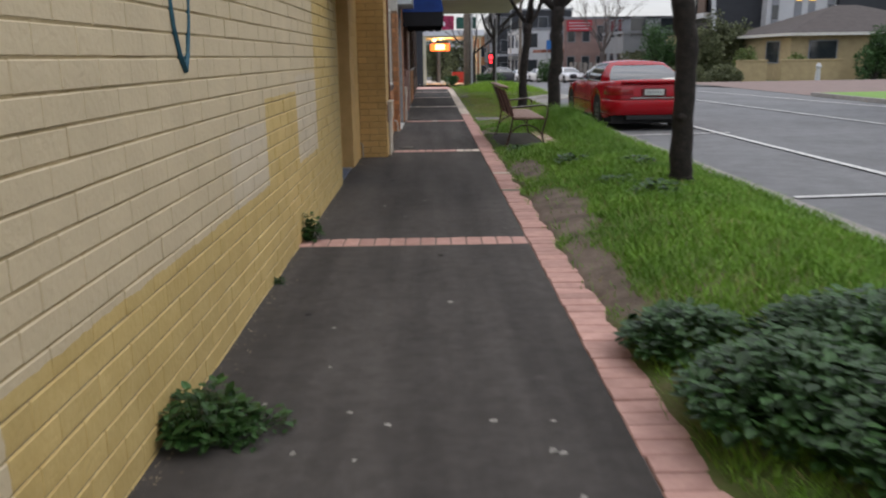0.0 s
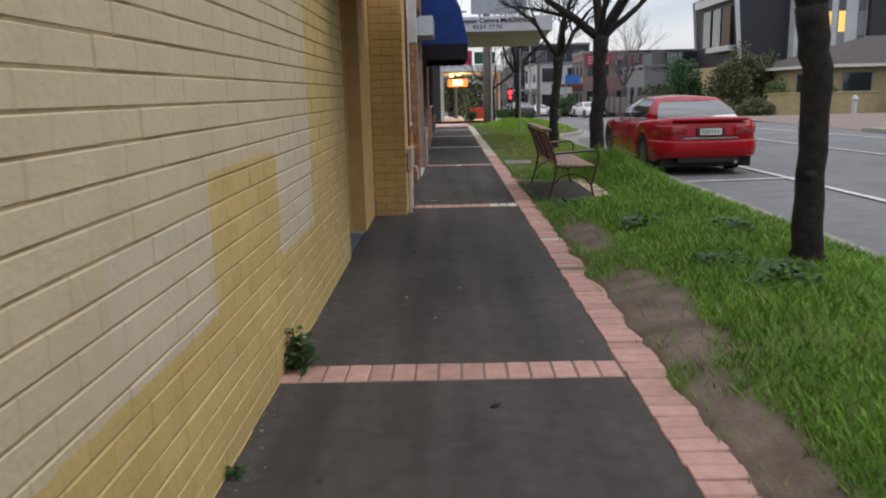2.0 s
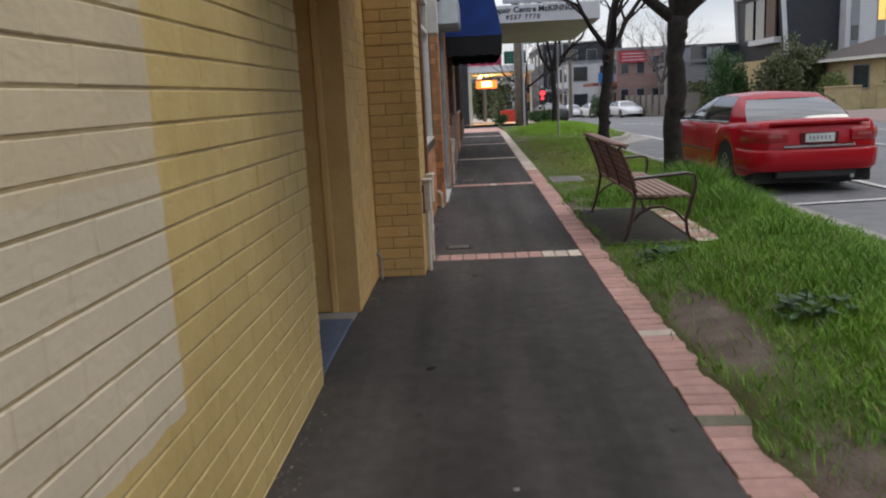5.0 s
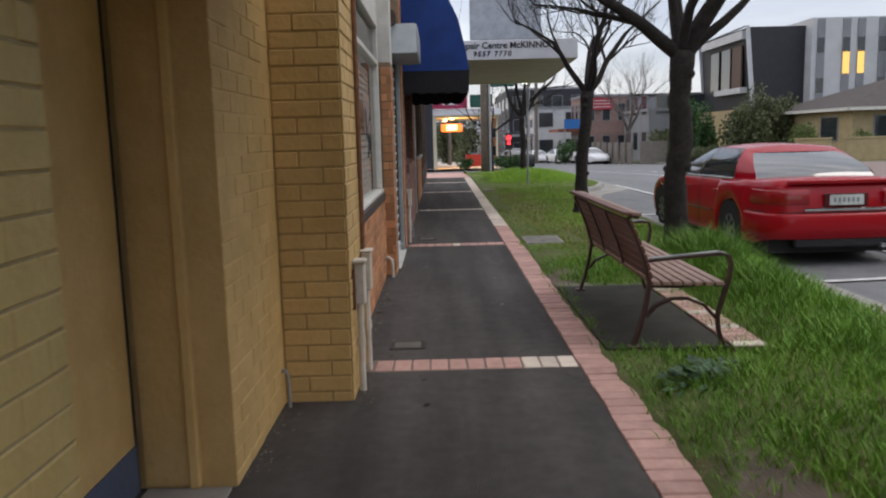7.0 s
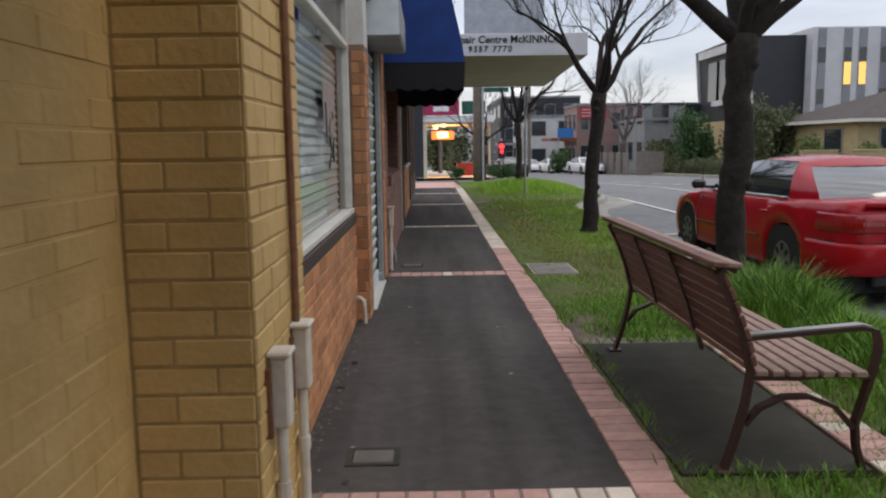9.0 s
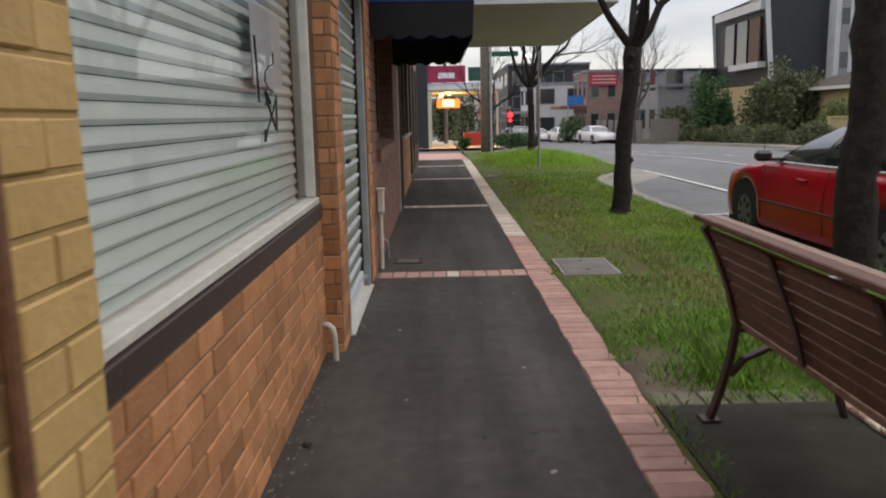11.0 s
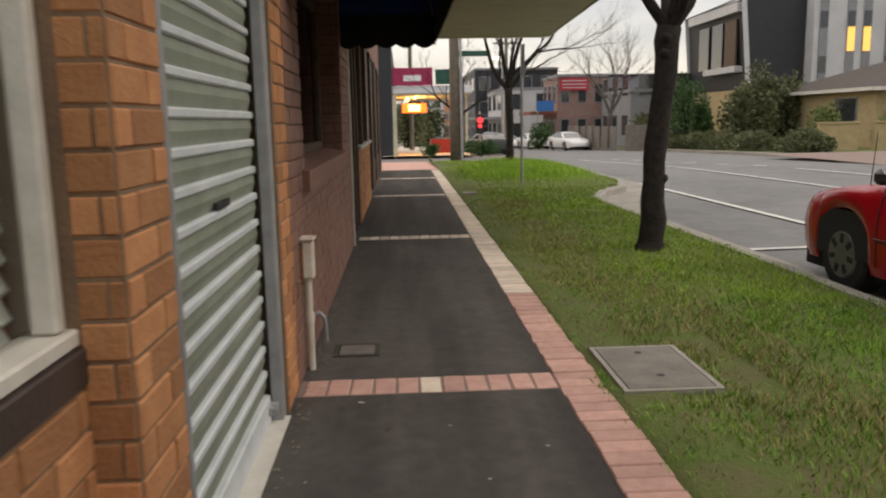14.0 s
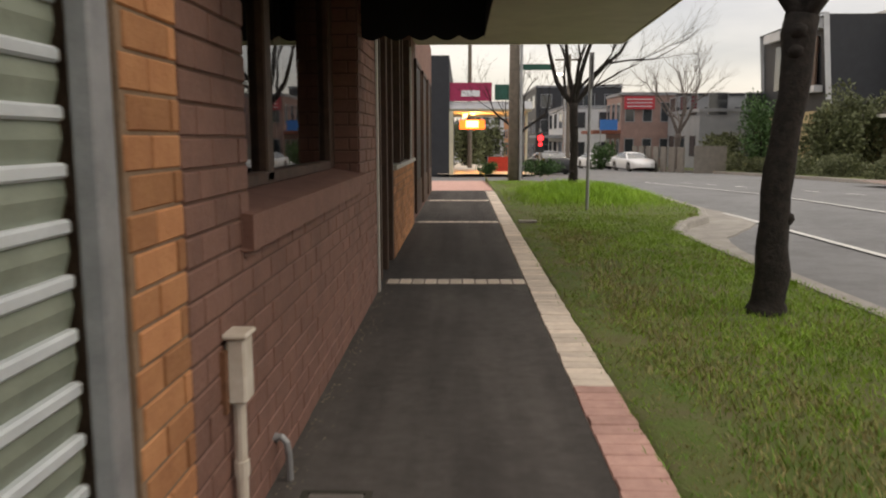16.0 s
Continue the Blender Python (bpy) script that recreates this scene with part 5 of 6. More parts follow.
bare_tree("street_tree", "bare street tree past the corner", pose(2.7, 50, dip(50) - 0.1),
          [(0.0, 0, -0.05, 0.16), (0, 0, 1.2, 0.12), (-0.03, 0, 2.0, 0.12)],
          [(-0.6, 0.1, 1, 1.5, 0.07), (0.2, 0.3, 1.2, 1.6, 0.07), (0.7, -0.3, 1.0, 1.5, 0.065)], 31)
bare_tree("street_tree", "tall grey bare tree across the road", pose(14.6, 68, dip(68)),
          [(0.0, 0, -0.05, 0.25), (0, 0, 1.2, 0.2), (0, 0, 2.4, 0.2)],
          [(-0.6, 0.1, 1, 2.3, 0.12), (0.2, 0.3, 1.4, 2.6, 0.12), (0.7, -0.3, 1.1, 2.4, 0.11), (0, -0.5, 1.2, 2.4, 0.1)], 41, bark=M_FARBARK)


# ---- plants ----
def leaf_cloud(name, label, category, centre, size, count, leaf, material, seed, trunk=None, group=""):
    """A shrub: leaves on shoots that fill an uneven crown, with short stems inside."""
    rng = random.Random(seed)
    size = (size[0] * 0.8, size[1] * 0.8, size[2] * 0.77)
    t = thing(name, label, category, group, pose(*centre))
    lumps = [(rng.uniform(-0.6, 0.6), rng.uniform(-0.6, 0.6), rng.uniform(0.25, 0.8), rng.uniform(0.28, 0.5)) for _ in range(9)]
    m = Mesh()
    for _ in range(int(count * 1.5)):
        lx, ly, lz, lr = rng.choice(lumps)
        d = Vector((rng.gauss(0, 1), rng.gauss(0, 1), rng.gauss(0, 1))).normalized()
        q = Vector((lx, ly, lz)) + d * lr * rng.uniform(0.55, 1.08)
        if q.z < 0.02:
            continue
        p = Vector((q.x * size[0], q.y * size[1], q.z * size[2]))
        a = (d + Vector((rng.uniform(-1, 1), rng.uniform(-1, 1), rng.uniform(-0.6, 1)))).normalized()
        s = a.orthogonal().normalized()
        s.rotate(Matrix.Rotation(rng.uniform(0, 6.28), 3, a))
        L = leaf * rng.uniform(0.45, 1.0)
        m.add([p, p + a * L * 0.5 + s * L * 0.3, p + a * L, p + a * L * 0.5 - s * L * 0.3], [(0, 1, 2, 3)])
    tagged(part("foliage", m, material, t), kind="stuff")
    sm = Mesh()
    for lx, ly, lz, lr in lumps:
        sm.tube([(0, 0, 0), (lx * size[0] * 0.5, ly * size[1] * 0.5, lz * size[2] * 0.5), (lx * size[0], ly * size[1], lz * size[2])], [0.03 * size[2], 0.02 * size[2], 0.008 * size[2]], 5)
    tagged(part("stem_mass", sm, M_BARK, t), kind="stuff")
    return t


def weed(label, x, y, z, r, h, count, leaf, seed, group="weeds"):
    rng = random.Random(seed)
    t = thing("weed_clump", label, "weed", group, pose(x, y, z))
    m = Mesh()
    st = Mesh()
    for k in range(count):
        a, rr = rng.uniform(0, 6.28), r * math.sqrt(rng.random())
        top = h * (1 - 0.7 * (rr / r) ** 2) * rng.uniform(0.3, 1.05)
        p = Vector((rr * math.cos(a), rr * math.sin(a), top))
        if k % 5 == 0:
            st.tube([(p.x * 0.4, p.y * 0.4, 0), (p.x * 0.8, p.y * 0.8, top * 0.6), p], [0.004, 0.003, 0.002], 4)
        d = Vector((math.cos(a + rng.uniform(-1.2, 1.2)), math.sin(a + rng.uniform(-1.2, 1.2)), rng.uniform(-0.3, 0.7))).normalized()
        s = d.cross(Vector((0, 0, 1))).normalized()
        u = s.cross(d)
        L = leaf * rng.uniform(0.55, 1.35)
        w = L * 0.34
        m.add([p, p + d * L * 0.3 + s * w, p + d * L * 0.72 + s * w * 0.8 - u * L * 0.06, p + d * L - u * L * 0.18, p + d * L * 0.72 - s * w * 0.8 - u * L * 0.06, p + d * L * 0.3 - s * w], [(0, 1, 2, 3), (0, 3, 4, 5)])
    tagged(part("leaves", m, M_WEED, t), kind="stuff")
    tagged(part("stem_mass", st, M_WEED, t), kind="stuff")
    return t


weed("leafy green weed at the foot of the yellow wall", -0.84, 2.62, 0, 0.17, 0.2, 420, 0.042, 5)
weed("small leafy weed in the crack under the wall", -0.70, 2.66, 0, 0.16, 0.07, 130, 0.035, 6)
weed("small leafy weed beside the first brick band", -0.93, 5.74, 0, 0.09, 0.22, 200, 0.04, 7)
weed("tiny weed at the foot of the wall", -0.95, 4.6, 0, 0.035, 0.05, 30, 0.025, 9)
for k, (x, y, r, h, n) in enumerate(((1.3, 2.5, 0.42, 0.28, 1100), (1.75, 2.9, 0.45, 0.26, 1100), (1.15, 3.3, 0.3, 0.17, 600), (1.6, 2.0, 0.45, 0.30, 1000))):
    weed("dense dark leafy weed patch on the verge", x, y, lawn(x, y) - 0.02, r, h, int(n * 1.6), 0.05, 50 + k, "verge weeds")
for k, (x, y) in enumerate(((1.9, 6.6), (2.05, 6.9), (1.75, 7.2), (1.62, 8.9), (2.3, 8.7), (1.25, 10.7), (1.4, 10.95))):
    weed("flat leafy weed among the verge grass", x, y, lawn(x, y) - 0.01, 0.2, 0.09, 110, 0.06, 80 + k, "verge weeds")


def blades(name, label, material, spots, seed):
    """Grass blades as bent triangles; spots: (x, y, height, lean)."""
    rng = np.random.default_rng(seed)
    s = np.array(spots)
    n = len(s)
    a = rng.uniform(0, 2 * np.pi, n)
    b = rng.uniform(0, 2 * np.pi, n)
    h, w = s[:, 3], s[:, 4]
    p = s[:, :3]
    side = np.stack([np.cos(a), np.sin(a), 0 * a], 1) * w[:, None] / 2
    ln = np.stack([np.cos(b), np.sin(b), 0 * b], 1) * (h * s[:, 5])[:, None]
    up = np.stack([0 * h, 0 * h, h], 1)
    v = np.stack([p - side, p + side, p + side * 0.7 + up * 0.55 + ln * 0.35, p - side * 0.7 + up * 0.55 + ln * 0.35, p + up * 0.95 + ln], 1).reshape(-1, 3)
    k = np.arange(n) * 5
    quads = np.stack([k, k + 1, k + 2, k + 3], 1)
    tris = np.stack([k + 3, k + 2, k + 4], 1)
    me = bpy.data.meshes.new(name)
    me.from_pydata(v.tolist(), [], quads.tolist() + tris.tolist())
    me.materials.append(material)
    return tagged(new(name, me), label, "grass", kind="stuff")


def bare(x, y):
    """Worn earth along the path edge, under the bench and in patches; 0 bare, 1 full turf."""
    if 0.98 + 0.05 * noise.noise((y * 4, 2, 0)) < x < 1.74 and 11.62 + 0.06 * noise.noise((x * 6, 3, 0)) < y < 13.75:
        return 0.0
    if 0.97 < x < 1.45 and 16.63 < y < 17.35:
        return 0.0
    g = 1.0
    edge = 0.93 + 0.09 * noise.noise((y * 2.3, 5, 0))
    if y > 18:
        edge = 0.93
    if x < edge:
        g = 0.05
    for ex, ey, rx, ry in EARTH:
        d = math.hypot((x - ex) / rx, (y - ey) / ry) + 0.5 * noise.noise((x * 5, y * 5, 1))
        g *= min(max((d - 0.75) / 0.4, 0.03), 1)
    g *= 0.75 + 0.5 * noise.noise((x * 1.4, y * 1.4, 3))
    return max(0.03, g)


rng = random.Random(77)
spots, dry, tall = [], [], []
for y0, y1, dens in ((0, 4, 3600), (4, 9, 4000), (9, 15, 3600), (15, 21, 3600), (21, 28, 2200), (28, 42, 900)):
    area = 2.5 * (y1 - y0)
    for _ in range(int(area * dens)):
        y = rng.uniform(y0, y1)
        x = rng.uniform(0.86, kerb_x(y) - 0.1)
        q = bare(x, y)
        if rng.random() > q:
            continue
        clump = 0.65 + 0.7 * (0.5 + 0.5 * noise.noise((x * 2.6, y * 2.6, 7)))
        tallness = (0.075 if y < 15 else 0.045) * clump
        if y > 15:
            dr = 0.14 + 0.5 * noise.noise((x * 0.9, y * 0.6, 11)) + (0.30 if abs(x - 1.55) < 0.5 and 14.5 < y < 25 else 0) + (0.25 if 18.5 < y < 28.5 and x < 1.7 + 0.5 * noise.noise((y, 4, 0)) else 0)
        else:
            dr = 0.05
        (dry if rng.random() < dr else spots).append((x, y, lawn(x, y) - 0.015, tallness * rng.uniform(0.6, 1.3), rng.uniform(0.005, 0.010), rng.uniform(0.3, 1.0)))
blades("grass", "short green verge grass, uneven and trodden", M_GRASS, [q for q in spots if q[1] + 2.5 * noise.noise((q[0], q[1] * 0.7, 8)) <= 18], 1)
# Same turf farther on, its brighter light painted in by the lighter green.
blades("grass_mown", "short verge grass in a lighter green for the brighter far end", M_FARGRASS, [q for q in spots if q[1] + 2.5 * noise.noise((q[0], q[1] * 0.7, 8)) > 18], 6)
blades("grass_dry", "yellowed dry grass among the verge turf", M_DRYGRASS, dry, 2)
for cx, cy, rx, ry, h, n in ((2.35, 14.0, 0.34, 0.7, 0.42, 4200), (2.45, 13.0, 0.36, 0.9, 0.24, 3600), (2.7, 14.9, 0.35, 0.9, 0.2, 2200), (2.4, 10.0, 0.5, 1.3, 0.12, 2200), (2.2, 11.2, 0.35, 0.6, 0.16, 1200), (1.25, 14.15, 0.3, 0.3, 0.12, 900), (2.6, 31.9, 1.2, 2.0, 0.27, 9000), (2.6, 30.6, 1.1, 0.7, 0.20, 4000), (3.4, 33, 0.9, 2.5, 0.22, 4000)):
    for _ in range(n):
        x, y = rng.gauss(cx, rx * 0.6), rng.gauss(cy, ry * 0.6)
        if x < 1.76 and y < 13.9 or x > kerb_x(y) - 0.1 or x < 1.0:
            continue
        f = math.exp(-((x - cx) / rx) ** 2 * 0.7 - ((y - cy) / ry) ** 2 * 0.7)
        tall.append((x, y, lawn(x, y) - 0.02, h * (0.35 + 0.65 * f) * rng.uniform(0.5, 1.15), 0.009, rng.uniform(0.2, 0.9)))
blades("grass_long", "long bright green uncut grass on the mound", M_LONGGRASS, [q for q in tall if q[1] > 22], 3)
blades("grass_tufts", "long green grass round the tree by the bench", M_TUFT, [q for q in tall if q[1] <= 22], 5)
# fallen leaves and droppings on the path
spk = random.Random(9)
for k in range(64):
    y = spk.uniform(1.9, 3.0) if k < 14 else spk.uniform(2.0, 6.0) if k < 26 else spk.uniform(6, 17)
    x = spk.uniform(-0.75, 0.5) if k < 26 else spk.uniform(-0.5, 0.6)
    r = spk.uniform(0.012, 0.03)
    m = Mesh().add([(r * math.cos(a) * spk.uniform(0.4, 1.1), r * math.sin(a) * spk.uniform(0.3, 0.9), 0.0025) for a in (2 * math.pi * j / 7 for j in range(7))], [tuple(range(7))])
    o = part("path_litter", m, M_PAD if k % 4 else M_INK)
    if k % 3 == 0 or k < 14:
        o.data.materials[0] = M_CONC
    o.matrix_basis = pose(x, y, 0.001, 0, 0, spk.uniform(0, 360))
    tagged(o, "small flattened scrap on the asphalt", "litter", "scraps on the path")

for x, y, a in ((-0.45, 8.61, 20), (-0.22, 10.67, 70), (-0.60, 13.42, 130), (-0.63, 12.9, 10), (0.05, 5.2, 45)):
    m = Mesh().add([(0.028 * math.cos(t) * (1 + 0.3 * math.sin(3 * t)), 0.016 * math.sin(t), 0.003 + 0.006 * math.cos(2 * t) ** 2) for t in (2 * math.pi * j / 12 for j in range(12))], [tuple(range(12))])
    o = part("dead_leaf", m, M_BARK)
    o.matrix_basis = pose(x, y, 0.0, 0, 0, a)
    tagged(o, "dark curled dead leaf on the asphalt", "leaf", "dead leaves")

# grit and dead leaves along the foot of the walls
gr = random.Random(31)
grit = Mesh()
for _ in range(1500):
    y = gr.uniform(1.5, 22)
    face = XA if y < 8.3 or 9.8 < y < 10.7 else -0.61 if y < 11.6 else XD if y < 14.7 else -0.57
    if 8.3 < y < 9.8:
        continue
    x = face + 0.012 + abs(gr.gauss(0, 0.05))
    r = gr.uniform(0.003, 0.011)
    a0 = gr.uniform(0, 6.28)
    grit.add([(x + r * math.cos(a0 + a) * gr.uniform(0.5, 1.2), y + r * math.sin(a0 + a) * gr.uniform(0.5, 1.2), gr.uniform(0.002, 0.007)) for a in (0, 1.57, 3.14, 4.71)], [(0, 1, 2, 3)])
tagged(part("grit", grit, mat("grit", (0.30, 0.25, 0.19), (0.12, 0.10, 0.08), rough=0.95, scale=40, bump=0, island=0.5)), "pale grit and dead leaf scraps along the wall foot", "grit", kind="stuff")

# ---- poles and signs ----
post = thing("sign_post", "thin grey parking sign post on the mound", "sign post")
part("post", Mesh().tube([(2.35, 28.8, lawn(2.35, 28.8) - 0.1), (2.36, 28.8, 2.75)], 0.03, 8), M_GALV, post)
part("plate", B(2.388, 2.396, 28.68, 28.92, 2.15, 2.75, 0.0), M_GALV, post, "grey back of a sign plate")
pole = thing("power_pole", "tall weathered timber power pole at the corner", "power pole")
part("shaft", Mesh().tube([(1.95, 42.6, dip(42.6) - 0.2), (1.95, 42.6, 4), (1.95, 42.6, 9.5)], [0.20, 0.18, 0.14], 14), M_POLE, pole, smooth=True)
part("street_name", B(2.1, 3.3, 42.58, 42.62, 3.62, 3.82), M_GREENSIGN, pole, "green street name blade")
part("conduit", Mesh().tube([(2.18, 42.45, dip(42.6)), (2.18, 42.45, 5)], 0.05, 8), M_GALV, pole)
lampp = thing("street_lamp", "grey street lamp with a lit white head", "street lamp")
part("pole", Mesh().tube([(6.2, 62, dip(62) - 0.2), (6.2, 62, 4.6), (6.0, 62, 5.0)], [0.08, 0.06, 0.05], 8), M_GALV, lampp)
part("lamp_head", B(5.7, 6.1, 61.9, 62.1, 4.95, 5.08, 0.02), G_STREET, lampp, "lit lamp head")
tl = thing("traffic_signal", "traffic signal showing red at the corner", "traffic signal")
part("pole", Mesh().tube([(4.2, 56, dip(56) - 0.2), (4.2, 56, 1.75)], 0.06, 8), M_GALV, tl)
part("head", B(4.0, 4.4, 55.8, 56.0, 0.55, 1.6, 0.03), M_CARBLACK, tl)
part("red_light", Mesh().tube([(4.2, 55.79, 1.28), (4.2, 55.74, 1.28)], 0.16, 14), G_REDL, tl)
part("lower_light", Mesh().tube([(4.2, 55.79, 0.96), (4.2, 55.74, 0.96)], 0.10, 14), G_REDL, tl)
for x, y, top in ((0.75, 78, 9.2), (9.4, 84, 8.4)):
    pp = thing("power_pole", "distant timber power pole with a crossarm", "power pole", "distant poles")
    part("shaft", Mesh().tube([(x, y, dip(y) - 0.2), (x, y, top)], [0.2, 0.14], 8), M_POLE, pp)
    part("crossarm", B(x - 1.2, x + 1.2, y - 0.06, y + 0.06, top - 0.5, top - 0.36), M_POLE, pp)

# ---- corner cafe ----
CZ0 = dip(55)
cafe = thing("cafe_building", "charcoal corner cafe with lit awning", "building")
part("side_wall", B(-9, -0.5, 54, 80, CZ0 - 1, 5.3), M_CHAR, cafe)
part("front_pier", B(-0.5, -0.3, 54, 54.6, CZ0 - 0.5, 2.62), M_CREAM, cafe)
part("awning_roof", B(-0.5, 3.6, 54.3, 66, 2.62, 2.95, 0.02), M_CREAM, cafe, "cream awning soffit")
part("awning_fascia", B(-0.5, 3.62, 54.22, 54.298, 2.72, 3.08), M_SIGN, cafe)
part("sign_panel", B(-0.48, 1.6, 54.1, 54.2, 3.1, 4.0, 0.02), M_MAGENTA, cafe, "magenta cafe sign")
part("sign_word_bar", B(0.1, 1.0, 54.08, 54.098, 3.32, 3.62), M_SIGN, cafe, "pale sign mark")
part("green_panel", B(1.75, 3.1, 54.1, 54.2, 3.15, 3.9, 0.02), M_GREENSIGN, cafe, "green sign")
part("neon_panel", B(0.0, 1.35, 57.0, 57.08, 1.75, 2.25, 0.04), G_FIRE, cafe, "glowing orange neon sign")
part("neon_heart", B(0.35, 1.0, 56.96, 56.995, 1.85, 2.2, 0.015), G_FIREIN, cafe)
part("awning_lamp", Mesh().tube([(0.7, 56.5, 2.62), (0.7, 56.5, 2.5)], 0.12, 10), G_WARMLAMP, cafe)
for y in (58.5, 62):
    part("awning_lamp", Mesh().tube([(0.3, y, 2.62), (0.3, y, 2.5)], 0.12, 10), G_WARMLAMP, cafe)
for y in (55, 60, 65):
    part("awning_post", Mesh().tube([(3.4, y, CZ0 - 0.5), (3.4, y, 2.62)], 0.06, 8), M_CREAM, cafe)
cpath = part("cafe_pavement", Mesh().grid([[(x, y, dip(y) + 0.02) for x in (-1.05, 3.8)] for y in (53, 60, 80, 110, 150)]), M_PALE)
tagged(cpath, "pale paving outside the cafe", "paving", kind="structure")
bar1 = thing("cafe_barrier", "red fabric cafe barrier on the pavement", "barrier")
part("panel", B(1.5, 2.9, 56.2, 56.26, dip(56) + 0.1, dip(56) + 0.85, 0.02), M_REDBAR, bar1)
for x in (1.5, 2.86):
    part("post", Mesh().tube([(x, 56.23, dip(56)), (x, 56.23, dip(56) + 0.9)], 0.03, 6), M_GALV, bar1)
leaf_cloud("hedge", "dark clipped corner shrub beside the kerb", "shrub", (1.3, 53.4, dip(53)), (0.8, 0.4, 0.7), 900, 0.12, M_LEAFG, 90)
leaf_cloud("hedge", "dark shrub at the corner", "shrub", (3.6, 50.5, dip(50)), (1.6, 0.5, 0.8), 1200, 0.14, M_LEAFG, 91)
for k, (x, y) in enumerate(((0.6, 96), (3.0, 105), (1.8, 118))):
    leaf_cloud("street_tree_leafy", "dark street tree beyond the cafe", "tree", (x, y, dip(y)), (2.6, 2.6, 6.0), 1500, 0.5, M_LEAF, 95 + k)

# ---- across the road ----
def fkx(y):
    """The far kerb line, swelling round the side street."""
    return lerp([(41, 14.6), (62, 15.4), (70, 15.0), (84, 12.4), (110, 9.0), (150, 7.0)], y)


farp = part("far_footpath", Mesh().grid([[(fkx(y) + 0.1, y, dip(y) + 0.0), (fkx(y) + 1.5, y, dip(y) + 0.02), (45, y, dip(y) + 0.05)] for y in (41, 50, 60, 75, 100, 150)]), M_SOIL)
tagged(farp, "grassy far side of the road", "verge", kind="structure")
farn = part("far_verge", Mesh().grid([[(13.0, y, 0.0), (20, y, 0.04), (45, y, 0.05)] for y in (-20, 0, 15, 26.5)]), M_GRASS)
tagged(farn, "green lawn across the road", "verge", kind="structure")
fk = part("far_kerb", Mesh().box(12.82, 13.0, -20, 26.6, -0.13, 0.01, 0.01), M_CONC)
tagged(fk, "pale concrete kerb across the road", "kerb", kind="structure")
fk2 = Mesh()
fk2.grid([[(fkx(y), y, dip(y) - 0.13), (fkx(y), y, dip(y) + 0.01), (fkx(y) + 0.3, y, dip(y) + 0.015)] for y in (41, 50, 60, 80, 110, 150)])
tagged(part("far_kerb_north", fk2, M_CONC), "pale concrete kerb across the road", "kerb", kind="structure")
dw = part("driveway", Mesh().grid([[(13.0, y, -0.112), (20, y, -0.10), (45, y, -0.06)] for y in (26.6, 33, 41)]), mat("red_gravel", (0.27, 0.20, 0.18), (0.22, 0.165, 0.15), rough=0.9, scale=2))
tagged(dw, "faded red paving of the side street", "road", kind="structure")


def hip_roof(x0, x1, y0, y1, z, h, over=0.5):
    x0, x1, y0, y1 = x0 - over, x1 + over, y0 - over, y1 + over
    d = min(x1 - x0, y1 - y0) / 2
    a, b = ((x0 + d, (y0 + y1) / 2), (x1 - d, (y0 + y1) / 2)) if x1 - x0 > y1 - y0 else (((x0 + x1) / 2, y0 + d), ((x0 + x1) / 2, y1 - d))
    m = Mesh()
    vs = [(x0, y0, z), (x1, y0, z), (x1, y1, z), (x0, y1, z), (*a, z + h), (*b, z + h), (x0, y0, z - 0.15), (x1, y0, z - 0.15), (x1, y1, z - 0.15), (x0, y1, z - 0.15)]
    if x1 - x0 > y1 - y0:
        f = [(0, 1, 5, 4), (1, 2, 5), (2, 3, 4, 5), (3, 0, 4)]
    else:
        f = [(0, 1, 4), (1, 2, 5, 4), (2, 3, 5), (3, 0, 4, 5)]
    return m.add(vs, f + [(6, 7, 1, 0), (7, 8, 2, 1), (8, 9, 3, 2), (9, 6, 0, 3), (6, 9, 8, 7)])


def far_window(parent, x0, x1, y, z0, z1, material=None, axis="y", label=""):
    """A framed window on a far wall that faces -y, or -x."""
    if axis == "y":
        w = part("window", Mesh().box(x0, x1, y - 0.05, y + 0.02, z0, z0 + 0.07).box(x0, x1, y - 0.05, y + 0.02, z1 - 0.07, z1).box(x0, x0 + 0.07, y - 0.05, y + 0.02, z0, z1).box(x1 - 0.07, x1, y - 0.05, y + 0.02, z0, z1), M_GREYB, parent)
        part("pane", B(x0 + 0.07, x1 - 0.07, y - 0.02, y + 0.02, z0 + 0.07, z1 - 0.07), material or M_WINDARK, w, label)
    else:
        w = part("window", Mesh().box(y - 0.05, y + 0.02, x0, x1, z0, z0 + 0.07).box(y - 0.05, y + 0.02, x0, x1, z1 - 0.07, z1).box(y - 0.05, y + 0.02, x0, x0 + 0.07, z0, z1).box(y - 0.05, y + 0.02, x1 - 0.07, x1, z0, z1), M_GREYB, parent)
        part("pane", B(y - 0.02, y + 0.02, x0 + 0.07, x1 - 0.07, z0 + 0.07, z1 - 0.07), material or M_WINDARK, w, label)


